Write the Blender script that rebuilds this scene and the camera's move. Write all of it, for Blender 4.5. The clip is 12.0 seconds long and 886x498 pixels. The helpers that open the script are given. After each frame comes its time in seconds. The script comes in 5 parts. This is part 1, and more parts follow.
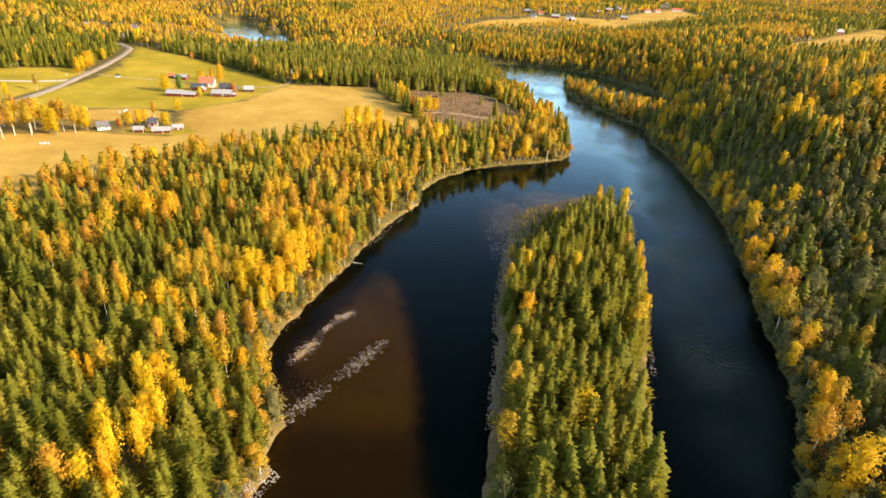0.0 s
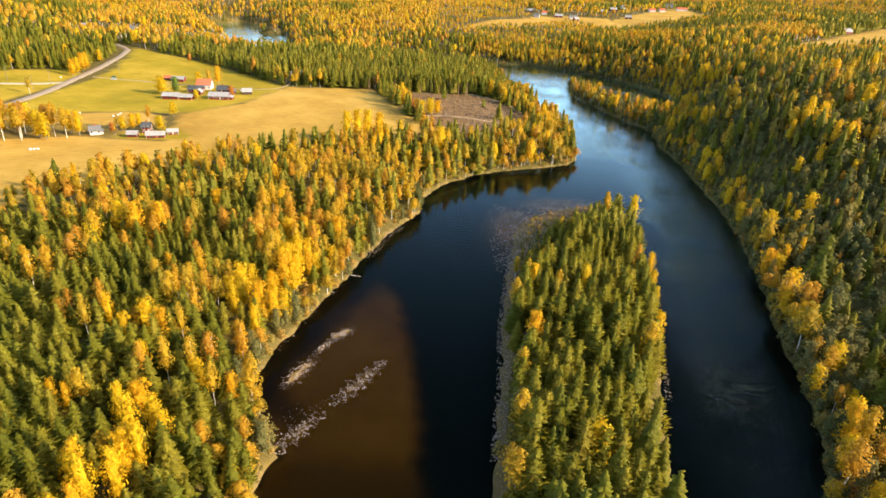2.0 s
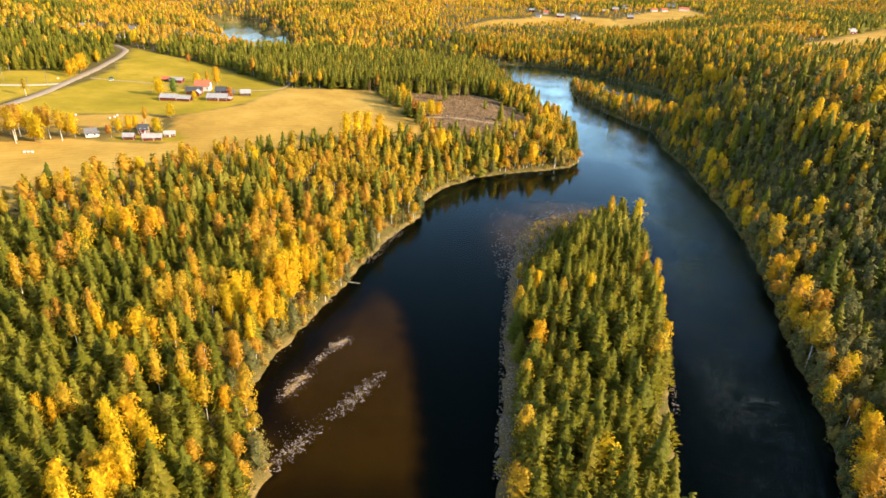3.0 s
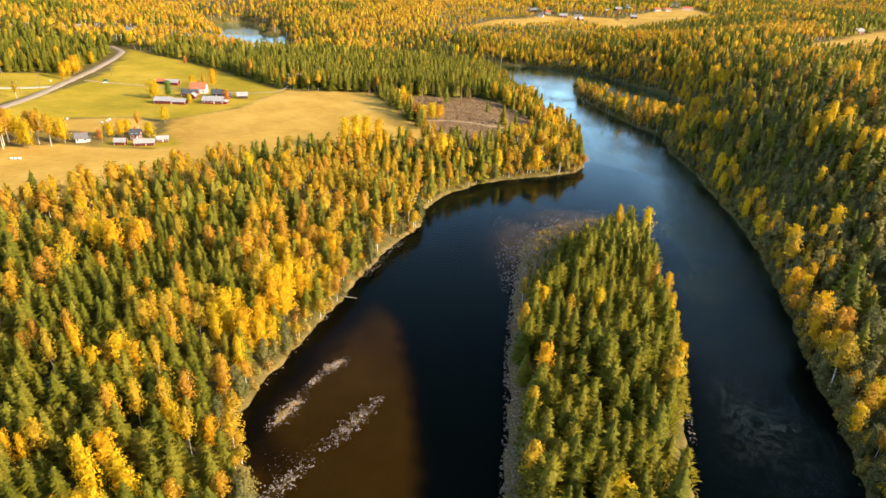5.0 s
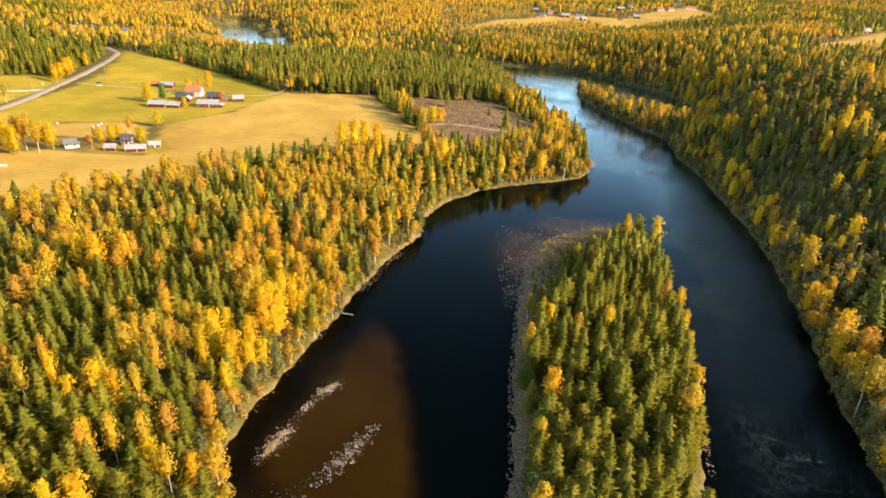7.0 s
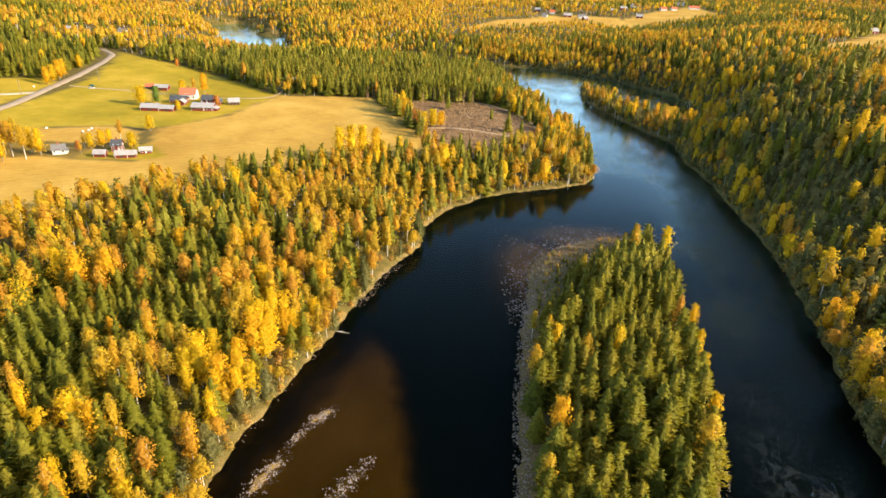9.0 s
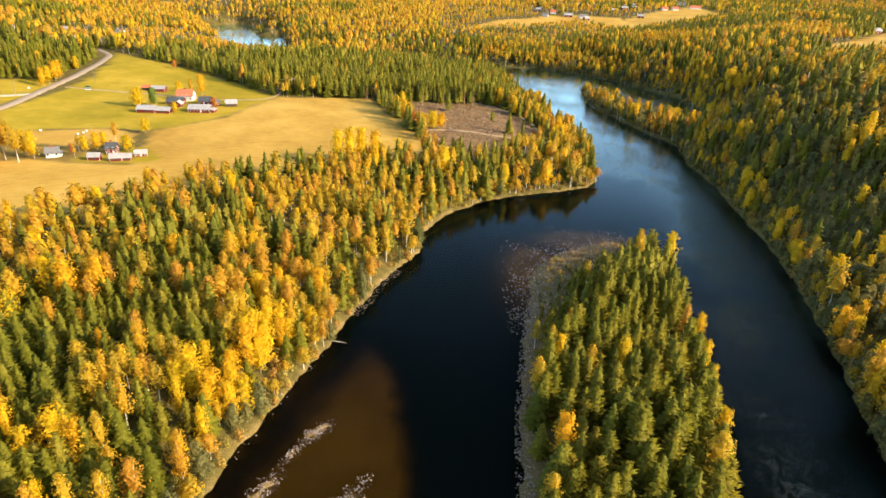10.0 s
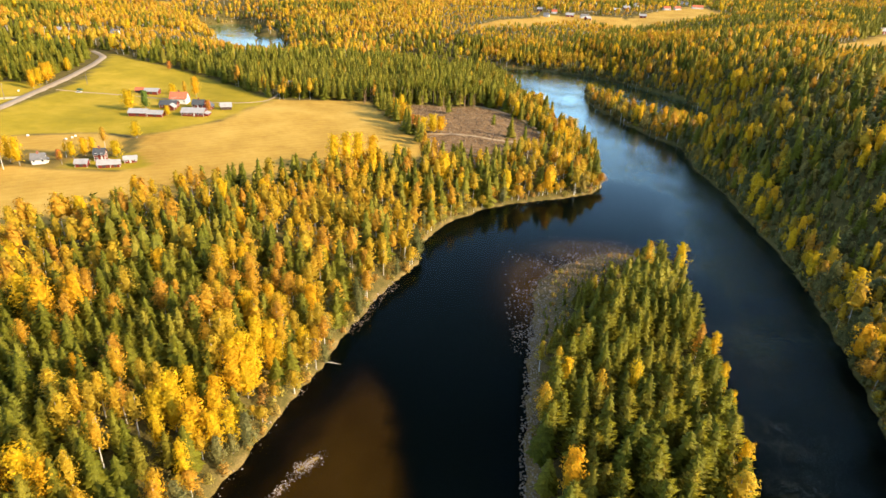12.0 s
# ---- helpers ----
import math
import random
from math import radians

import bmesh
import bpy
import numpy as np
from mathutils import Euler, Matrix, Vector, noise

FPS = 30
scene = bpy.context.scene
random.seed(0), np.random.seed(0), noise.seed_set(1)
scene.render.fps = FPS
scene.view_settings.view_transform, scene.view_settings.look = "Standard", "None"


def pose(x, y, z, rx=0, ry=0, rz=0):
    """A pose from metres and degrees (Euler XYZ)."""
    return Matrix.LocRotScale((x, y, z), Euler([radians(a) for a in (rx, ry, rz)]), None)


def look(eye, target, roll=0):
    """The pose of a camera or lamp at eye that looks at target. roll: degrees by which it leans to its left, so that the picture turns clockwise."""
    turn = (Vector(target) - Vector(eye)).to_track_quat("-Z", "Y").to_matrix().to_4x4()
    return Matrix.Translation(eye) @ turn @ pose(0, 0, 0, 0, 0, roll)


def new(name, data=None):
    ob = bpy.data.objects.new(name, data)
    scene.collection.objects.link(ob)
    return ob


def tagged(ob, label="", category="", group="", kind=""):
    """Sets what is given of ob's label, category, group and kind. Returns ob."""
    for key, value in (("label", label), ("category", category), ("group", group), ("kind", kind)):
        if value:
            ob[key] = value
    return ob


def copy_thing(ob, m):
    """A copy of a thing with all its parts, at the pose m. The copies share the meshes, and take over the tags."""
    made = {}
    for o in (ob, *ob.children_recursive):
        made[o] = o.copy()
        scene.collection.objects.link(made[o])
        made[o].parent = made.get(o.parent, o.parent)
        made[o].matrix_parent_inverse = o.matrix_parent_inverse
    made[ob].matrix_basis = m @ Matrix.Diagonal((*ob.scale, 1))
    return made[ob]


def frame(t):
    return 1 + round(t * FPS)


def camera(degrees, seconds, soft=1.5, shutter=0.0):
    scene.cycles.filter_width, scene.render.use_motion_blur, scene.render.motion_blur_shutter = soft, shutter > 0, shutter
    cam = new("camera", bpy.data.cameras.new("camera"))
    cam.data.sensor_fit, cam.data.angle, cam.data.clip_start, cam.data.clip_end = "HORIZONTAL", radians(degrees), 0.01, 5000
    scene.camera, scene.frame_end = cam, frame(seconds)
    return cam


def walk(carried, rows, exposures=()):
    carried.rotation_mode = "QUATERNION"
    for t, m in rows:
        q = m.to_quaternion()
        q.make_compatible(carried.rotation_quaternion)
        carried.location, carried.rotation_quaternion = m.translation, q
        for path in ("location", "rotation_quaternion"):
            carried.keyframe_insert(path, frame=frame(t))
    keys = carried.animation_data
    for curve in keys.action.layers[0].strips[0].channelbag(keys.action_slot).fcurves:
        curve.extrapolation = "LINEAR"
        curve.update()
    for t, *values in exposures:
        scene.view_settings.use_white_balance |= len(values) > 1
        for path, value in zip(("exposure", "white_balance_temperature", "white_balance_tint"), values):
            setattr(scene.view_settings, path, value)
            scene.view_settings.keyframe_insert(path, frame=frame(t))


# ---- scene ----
# ---------------------------------------------------------------- camera
cam = camera(73.0, 12.0)
# seconds, eye, way, lean
PATH = [
    (0.0, (0.05, 0.00, 100.08), (0.0094, 1, -0.4715), 2.90),
    (2.0, (0.03, 10.49, 100.05), (0.0050, 1, -0.4728), 2.80),
    (4.0, (0.01, 21.00, 100.03), (0.0015, 1, -0.4740), 2.72),
    (6.0, (-0.02, 31.50, 100.01), (-0.0010, 1, -0.4749), 2.63),
    (8.0, (-0.03, 42.02, 99.97), (-0.0032, 1, -0.4758), 2.56),
    (10.0, (-0.03, 52.52, 99.92), (-0.0048, 1, -0.4767), 2.49),
    (12.0, (-0.03, 62.92, 99.87), (-0.0056, 1, -0.4777), 2.45),
]
walk(cam, [(t, look(e, Vector(e) + Vector(w), r)) for t, e, w, r in PATH])

# ---------------------------------------------------------------- light
SUN_AZ, SUN_EL = 107.0, 25.0  # degrees clockwise from +y, degrees up
scene.view_settings.exposure = 1.47
world = bpy.data.worlds.new("world")
scene.world = world
world.use_nodes = True
wn = world.node_tree.nodes
sky = wn.new("ShaderNodeTexSky")
sky.sky_type = "NISHITA"
sky.sun_disc = False
sky.sun_elevation, sky.sun_rotation = radians(SUN_EL), radians(SUN_AZ)
sky.air_density, sky.dust_density, sky.ozone_density = 0.95, 1.0, 0.4
wn["Background"].inputs["Strength"].default_value = 0.15
world.node_tree.links.new(sky.outputs[0], wn["Background"].inputs[0])
sun_data = bpy.data.lights.new("sun", "SUN")
sun_data.energy, sun_data.angle, sun_data.color = 3.8, radians(0.6), (1.0, 0.775, 0.48)
sun = new("sun", sun_data)
sv = Vector((math.sin(radians(SUN_AZ)) * math.cos(radians(SUN_EL)), math.cos(radians(SUN_AZ)) * math.cos(radians(SUN_EL)), math.sin(radians(SUN_EL))))
sun.matrix_world = look(sv * 300 + Vector((0, 200, 0)), (0, 200, 0))

# ---------------------------------------------------------------- materials


def material(name, rough=0.8, metal=0.0):
    m = bpy.data.materials.new(name)
    m.use_nodes = True
    n, l = m.node_tree.nodes, m.node_tree.links
    b = n["Principled BSDF"]
    b.inputs["Roughness"].default_value = rough
    b.inputs["Metallic"].default_value = metal
    b.inputs["Specular IOR Level"].default_value = 0.25
    return m, n, l, b


def nd(n, kind, **sets):
    k = n.new(kind)
    for key, value in sets.items():
        if key in k.inputs:
            k.inputs[key].default_value = value
    return k


def noise_tex(n, l, scale, detail=4.0, rough=0.6, coord="pos"):
    g = n.new("ShaderNodeNewGeometry") if coord == "pos" else n.new("ShaderNodeTexCoord")
    t = nd(n, "ShaderNodeTexNoise", Scale=scale, Detail=detail, Roughness=rough)
    l.new(g.outputs["Position"] if coord == "pos" else g.outputs["Object"], t.inputs["Vector"])
    return t


def ramp(n, l, fac, stops):
    r = n.new("ShaderNodeValToRGB")
    e = r.color_ramp.elements
    while len(e) < len(stops):
        e.new(0.5)
    for el, (p, c) in zip(e, stops):
        el.position, el.color = p, (*c, 1)
    l.new(fac, r.inputs["Fac"])
    return r


def mix(n, l, fac, a, b, blend="MIX"):
    k = n.new("ShaderNodeMix")
    k.data_type, k.blend_type = "RGBA", blend
    for sock, v in ((k.inputs[0], fac), (k.inputs[6], a), (k.inputs[7], b)):
        if hasattr(v, "links"):
            l.new(v, sock)
        elif isinstance(v, (int, float)):
            sock.default_value = v
        else:
            sock.default_value = (*v, 1)
    return k.outputs[2]


def maths(n, l, op, a, b=0.0, clamp=False):
    k = n.new("ShaderNodeMath")
    k.operation, k.use_clamp = op, clamp
    for sock, v in ((k.inputs[0], a), (k.inputs[1], b)):
        if hasattr(v, "links"):
            l.new(v, sock)
        else:
            sock.default_value = v
    return k.outputs[0]


def bump(n, l, b, height, strength, distance):
    k = nd(n, "ShaderNodeBump", Strength=strength, Distance=distance)
    l.new(height, k.inputs["Height"])
    l.new(k.outputs[0], b.inputs["Normal"])


def leaf_material(name, stops, through_light=0.35, speck=0.35):
    """Foliage: a hue for each tree, a shade for each spray."""
    m, n, l, b = material(name, 0.7)
    at = n.new("ShaderNodeAttribute")
    at.attribute_name = "tint"
    oi = n.new("ShaderNodeObjectInfo")
    v = maths(n, l, "FRACT", maths(n, l, "ADD", at.outputs["Fac"], oi.outputs["Random"]))
    col = ramp(n, l, v, stops).outputs[0]
    g = n.new("ShaderNodeNewGeometry")
    shade = ramp(n, l, g.outputs["Random Per Island"], [(0.0, (1 - speck,) * 3), (1.0, (1 + speck,) * 3)]).outputs[0]
    col = mix(n, l, 1.0, col, shade, "MULTIPLY")
    fleck = noise_tex(n, l, 1.3, 3.0, 0.7)
    col = mix(n, l, 1.0, col, ramp(n, l, fleck.outputs[0], [(0.32, (0.68, 0.68, 0.68)), (0.66, (1.22, 1.22, 1.22))]).outputs[0], "MULTIPLY")
    l.new(col, b.inputs["Base Color"])
    tr = n.new("ShaderNodeBsdfTranslucent")
    l.new(col, tr.inputs["Color"])
    ms = n.new("ShaderNodeMixShader")
    ms.inputs[0].default_value = through_light
    l.new(b.outputs[0], ms.inputs[1])
    l.new(tr.outputs[0], ms.inputs[2])
    l.new(ms.outputs[0], n["Material Output"].inputs["Surface"])
    return m


def plain(name, a, b_col, scale=1.5, rough=0.8, metal=0.0, relief=0.0):
    m, n, l, b = material(name, rough, metal)
    t = noise_tex(n, l, scale, 5.0)
    t2 = noise_tex(n, l, scale * 9, 3.0)
    f = maths(n, l, "ADD", maths(n, l, "MULTIPLY", t.outputs[0], 0.65), maths(n, l, "MULTIPLY", t2.outputs[0], 0.35))
    l.new(ramp(n, l, f, [(0.32, a), (0.68, b_col)]).outputs[0], b.inputs["Base Color"])
    if relief:
        bump(n, l, b, t2.outputs[0], 0.6, relief)
    return m


M_SPRUCE = leaf_material("spruce_needles", [(0.0, (0.130, 0.140, 0.008)), (0.5, (0.182, 0.180, 0.011)), (1.0, (0.245, 0.212, 0.015))], 0.52, 0.16)
M_PINE = leaf_material("pine_needles", [(0.0, (0.195, 0.200, 0.018)), (0.5, (0.255, 0.242, 0.023)), (1.0, (0.325, 0.276, 0.030))], 0.54, 0.16)
M_BIRCH = leaf_material("birch_leaves", [(0.0, (0.42, 0.295, 0.022)), (0.3, (0.54, 0.362, 0.020)), (0.65, (0.57, 0.345, 0.020)), (1.0, (0.52, 0.27, 0.026))], 0.50, 0.14)
M_ASPEN = leaf_material("aspen_leaves", [(0.0, (0.62, 0.435, 0.010)), (0.6, (0.70, 0.455, 0.009)), (1.0, (0.68, 0.38, 0.010))], 0.50, 0.13)
M_WILLOW = leaf_material("willow_leaves", [(0.0, (0.110, 0.118, 0.030)), (0.35, (0.165, 0.160, 0.050)), (0.7, (0.225, 0.195, 0.055)), (1.0, (0.31, 0.225, 0.040))], 0.46, 0.2)
M_SHRUB = leaf_material("shrub_leaves", [(0.0, (0.22, 0.20, 0.035)), (0.5, (0.36, 0.26, 0.040)), (1.0, (0.40, 0.20, 0.035))], 0.3)
M_ROWAN = leaf_material("rowan_leaves", [(0.0, (0.46, 0.13, 0.03)), (1.0, (0.52, 0.22, 0.03))], 0.4)
M_GREENLEAF = leaf_material("green_leaves", [(0.0, (0.10, 0.16, 0.02)), (1.0, (0.16, 0.20, 0.03))], 0.35)
M_BARK = plain("conifer_bark", (0.10, 0.06, 0.035), (0.20, 0.115, 0.06), 2.0)
M_PINEBARK = plain("pine_bark", (0.22, 0.13, 0.075), (0.36, 0.23, 0.14), 2.0)
M_BIRCHBARK = plain("birch_bark", (0.35, 0.31, 0.25), (0.70, 0.66, 0.58), 1.2)
M_ASPENBARK = plain("aspen_bark", (0.20, 0.18, 0.13), (0.36, 0.33, 0.25), 1.2)
M_STONE = plain("river_stone", (0.13, 0.095, 0.07), (0.42, 0.34, 0.275), 1.1, 0.75)
M_TIPSTONE = plain("brown_shore_stone", (0.10, 0.072, 0.048), (0.33, 0.25, 0.175), 1.1, 0.8)
M_ASPHALT = plain("worn_asphalt", (0.21, 0.165, 0.115), (0.30, 0.24, 0.175), 0.4, 0.85)
M_GRAVEL = plain("gravel_track", (0.30, 0.25, 0.17), (0.42, 0.36, 0.25), 0.5, 0.9)
M_EARTH = plain("bare_earth_track", (0.24, 0.165, 0.09), (0.36, 0.27, 0.16), 0.5, 0.9)
M_RED = plain("falu_red_boards", (0.125, 0.020, 0.014), (0.19, 0.033, 0.022), 0.9)
M_WHITE = plain("white_boards", (0.52, 0.51, 0.48), (0.66, 0.65, 0.62), 0.8)
M_DARK = plain("dark_boards", (0.05, 0.035, 0.03), (0.10, 0.06, 0.045), 0.9)
M_TIN = plain("pale_metal_sheet", (0.24, 0.232, 0.228), (0.36, 0.35, 0.34), 0.5, 0.6)
M_TILE = plain("red_roof_tiles", (0.42, 0.10, 0.05), (0.55, 0.16, 0.08), 1.5)
M_SLATE = plain("dark_roof_sheet", (0.04, 0.045, 0.05), (0.09, 0.095, 0.10), 0.8, 0.45)
M_GREYROOF = plain("grey_roof_sheet", (0.10, 0.10, 0.105), (0.20, 0.195, 0.19), 0.8, 0.6)
M_BRICK = plain("chimney_brick", (0.20, 0.08, 0.05), (0.30, 0.13, 0.08), 4.0)
M_GLASS = material("window_glass", 0.08)[0]
M_GLASS.node_tree.nodes["Principled BSDF"].inputs["Base Color"].default_value = (0.02, 0.025, 0.03, 1)
M_GLASS.node_tree.nodes["Principled BSDF"].inputs["Specular IOR Level"].default_value = 0.6
M_WRAP = plain("white_bale_wrap", (0.50, 0.50, 0.49), (0.64, 0.64, 0.62), 1.5, 0.5)
M_SLASH = plain("felled_wood", (0.13, 0.09, 0.06), (0.36, 0.28, 0.19), 2.0)
M_POLE = plain("weathered_pole", (0.16, 0.13, 0.10), (0.26, 0.21, 0.16), 2.0)
M_DEADWOOD = plain("bleached_wood", (0.38, 0.33, 0.26), (0.55, 0.49, 0.40), 2.0)


def ground_material():
    m, n, l, b = material("ground", 0.95)
    b.inputs["Specular IOR Level"].default_value = 0.05
    big, mid, fine = noise_tex(n, l, 0.03, 4.0), noise_tex(n, l, 0.22, 5.0), noise_tex(n, l, 2.2, 4.0)
    blend = maths(n, l, "ADD", maths(n, l, "MULTIPLY", mid.outputs[0], 0.5), maths(n, l, "MULTIPLY", fine.outputs[0], 0.5))
    floor_c = ramp(n, l, blend, [(0.30, (0.050, 0.048, 0.014)), (0.5, (0.105, 0.085, 0.025)), (0.72, (0.19, 0.13, 0.042))]).outputs[0]
    field_c = ramp(n, l, maths(n, l, "ADD", maths(n, l, "MULTIPLY", big.outputs[0], 0.6), maths(n, l, "MULTIPLY", blend, 0.4)),
                   [(0.36, (0.29, 0.165, 0.028)), (0.5, (0.40, 0.245, 0.046)), (0.64, (0.50, 0.325, 0.074))]).outputs[0]
    # drill rows of the stubble
    g = n.new("ShaderNodeNewGeometry")
    mp = n.new("ShaderNodeMapping")
    mp.inputs["Rotation"].default_value[2] = radians(58)
    l.new(g.outputs["Position"], mp.inputs["Vector"])
    wave = nd(n, "ShaderNodeTexWave", Scale=0.075, Distortion=2.5, Detail=2.0)
    wave.inputs["Detail Scale"].default_value = 0.4
    l.new(mp.outputs[0], wave.inputs["Vector"])
    field_c = mix(n, l, 0.10, field_c, ramp(n, l, wave.outputs["Fac"], [(0.0, (0.29, 0.175, 0.040)), (1.0, (0.50, 0.34, 0.09))]).outputs[0])
    mead_c = ramp(n, l, maths(n, l, "ADD", maths(n, l, "MULTIPLY", big.outputs[0], 0.7), maths(n, l, "MULTIPLY", blend, 0.3)),
                  [(0.34, (0.205, 0.162, 0.012)), (0.5, (0.30, 0.222, 0.018)), (0.66, (0.42, 0.285, 0.035))]).outputs[0]
    cut_c = ramp(n, l, blend, [(0.34, (0.10, 0.058, 0.026)), (0.52, (0.19, 0.115, 0.054)), (0.70, (0.34, 0.225, 0.115))]).outputs[0]
    shore_c = ramp(n, l, blend, [(0.34, (0.14, 0.095, 0.036)), (0.52, (0.26, 0.18, 0.072)), (0.70, (0.36, 0.27, 0.13))]).outputs[0]
    at = n.new("ShaderNodeAttribute")
    at.attribute_name = "cover"
    sp = n.new("ShaderNodeSeparateColor")
    l.new(at.outputs["Color"], sp.inputs[0])
    col = mix(n, l, sp.outputs[0], floor_c, field_c)
    col = mix(n, l, sp.outputs[1], col, mead_c)
    col = mix(n, l, sp.outputs[2], col, cut_c)
    col = mix(n, l, at.outputs["Alpha"], col, shore_c)
    # river bed: sand and peat; light lost in deeper water is put into the colour
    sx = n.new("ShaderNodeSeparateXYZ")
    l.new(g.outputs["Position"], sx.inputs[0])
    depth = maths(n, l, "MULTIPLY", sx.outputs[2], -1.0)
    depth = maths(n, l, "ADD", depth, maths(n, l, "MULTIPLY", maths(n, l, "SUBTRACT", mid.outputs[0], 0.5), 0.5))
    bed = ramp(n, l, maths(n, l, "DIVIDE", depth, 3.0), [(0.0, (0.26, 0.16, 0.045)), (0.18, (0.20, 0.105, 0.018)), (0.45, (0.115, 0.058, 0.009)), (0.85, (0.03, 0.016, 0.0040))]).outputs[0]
    # off the shelf: near-black teal painted for light that deep water scatters
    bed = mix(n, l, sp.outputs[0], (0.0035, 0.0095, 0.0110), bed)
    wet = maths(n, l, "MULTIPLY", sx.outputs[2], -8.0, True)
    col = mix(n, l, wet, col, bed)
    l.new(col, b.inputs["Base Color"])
    bump(n, l, b, blend, 0.8, 0.6)
    return m


def water_material():
    m = bpy.data.materials.new("peaty_water")
    m.use_nodes = True
    n, l = m.node_tree.nodes, m.node_tree.links
    n.remove(n["Principled BSDF"])
    g = n.new("ShaderNodeNewGeometry")
    sx = n.new("ShaderNodeSeparateXYZ")
    l.new(g.outputs["Position"], sx.inputs[0])
    # the main channel runs, the side arm lies still
    run = maths(n, l, "SUBTRACT", sx.outputs[0], maths(n, l, "ADD", maths(n, l, "MULTIPLY", sx.outputs[1], 0.17), 40.0))
    run = maths(n, l, "MULTIPLY", run, 0.06, True)
    north = maths(n, l, "MULTIPLY", maths(n, l, "SUBTRACT", sx.outputs[1], 350.0), 0.02, True)
    run = maths(n, l, "MAXIMUM", run, north)
    mp = n.new("ShaderNodeMapping")
    mp.inputs["Scale"].default_value = (0.75, 0.65, 1.0)
    mp.inputs["Rotation"].default_value[2] = radians(24)
    l.new(g.outputs["Position"], mp.inputs["Vector"])
    r1 = nd(n, "ShaderNodeTexNoise", Scale=0.85, Detail=4.0, Roughness=0.55, Distortion=1.5)
    r2 = nd(n, "ShaderNodeTexNoise", Scale=0.05, Detail=3.0)
    l.new(mp.outputs[0], r1.inputs["Vector"])
    l.new(mp.outputs[0], r2.inputs["Vector"])
    patch = maths(n, l, "MULTIPLY", maths(n, l, "SUBTRACT", r2.outputs[0], 0.38), 3.5, True)
    calm = maths(n, l, "SUBTRACT", 1.0, maths(n, l, "MULTIPLY", north, 0.55))
    amp = maths(n, l, "ADD", maths(n, l, "MULTIPLY", maths(n, l, "MULTIPLY", run, calm), maths(n, l, "ADD", maths(n, l, "MULTIPLY", patch, 0.75), 0.2)), 0.04)
    bm = nd(n, "ShaderNodeBump", Distance=0.5)
    l.new(amp, bm.inputs["Strength"])
    l.new(r1.outputs[0], bm.inputs["Height"])
    gl = nd(n, "ShaderNodeBsdfGlossy", Roughness=0.04)
    gl.inputs["Color"].default_value = (0.72, 0.93, 1.0, 1)
    l.new(bm.outputs[0], gl.inputs["Normal"])
    tr = n.new("ShaderNodeBsdfTransparent")
    tr.inputs["Color"].default_value = (0.86, 0.72, 0.50, 1)
    fr = nd(n, "ShaderNodeFresnel", IOR=1.16)
    l.new(bm.outputs[0], fr.inputs["Normal"])
    # thin veins of froth in the current, also painted as pale ripple glints
    vein = nd(n, "ShaderNodeTexNoise", Scale=0.16, Detail=5.0, Roughness=0.62, Distortion=2.2)
    l.new(mp.outputs[0], vein.inputs["Vector"])
    ridge = maths(n, l, "ABSOLUTE", maths(n, l, "SUBTRACT", vein.outputs[0], 0.5))
    ridge = maths(n, l, "SUBTRACT", 1.0, maths(n, l, "MULTIPLY", ridge, 24.0), True)
    froth_glints = maths(n, l, "MULTIPLY", maths(n, l, "MULTIPLY", ridge, run), maths(n, l, "MULTIPLY", patch, 0.07))
    df = n.new("ShaderNodeBsdfDiffuse")
    df.inputs["Color"].default_value = (0.42, 0.55, 0.56, 1)
    body = n.new("ShaderNodeMixShader")
    l.new(froth_glints, body.inputs[0])
    l.new(tr.outputs[0], body.inputs[1])
    l.new(df.outputs[0], body.inputs[2])
    ms = n.new("ShaderNodeMixShader")
    l.new(maths(n, l, "MULTIPLY", maths(n, l, "POWER", fr.outputs[0], 1.8), 10.9, True), ms.inputs[0])
    l.new(body.outputs[0], ms.inputs[1])
    l.new(gl.outputs[0], ms.inputs[2])
    l.new(ms.outputs[0], n["Material Output"].inputs["Surface"])
    return m


M_GROUND, M_WATER = ground_material(), water_material()

# ---------------------------------------------------------------- plan of the valley
LEFT_BANK = [(-70, -300), (-55, -80), (-48, 0), (-42, 60), (-36, 89), (-33, 96), (-36, 100), (-34, 110), (-40, 122), (-46, 131), (-47, 140),
             (-45, 150), (-40, 167), (-32, 193), (-28, 211), (-21, 234), (-10, 258), (-9, 277), (-1, 296), (19, 318), (40, 328), (58, 335), (70, 342), (77, 351)]
POINT_EAST = [(82, 370), (82, 405), (79, 450), (70, 488), (61, 540), (56, 600), (48, 655), (20, 690), (-60, 705)]
FAR_BANK = [(-60, 765), (20, 748), (60, 733), (99, 724), (134, 702), (160, 670), (181, 632), (199, 598), (199, 555), (190, 505), (178, 470)]
SPIT = [(168, 478), (160, 497), (150, 503), (142, 520), (134, 545), (129, 578), (123, 618), (118, 622), (114, 590), (112, 548), (125, 492), (135, 455), (145, 434)]
RIGHT_BANK = [(138, 392), (139, 350), (136, 320), (132, 276), (126, 240), (117, 205), (109, 178), (103, 155), (98, 135), (93, 121), (87, 108), (79, 94), (70, 50), (66, 0), (60, -100), (60, -300)]
RIVER = LEFT_BANK + POINT_EAST + FAR_BANK + SPIT + RIGHT_BANK
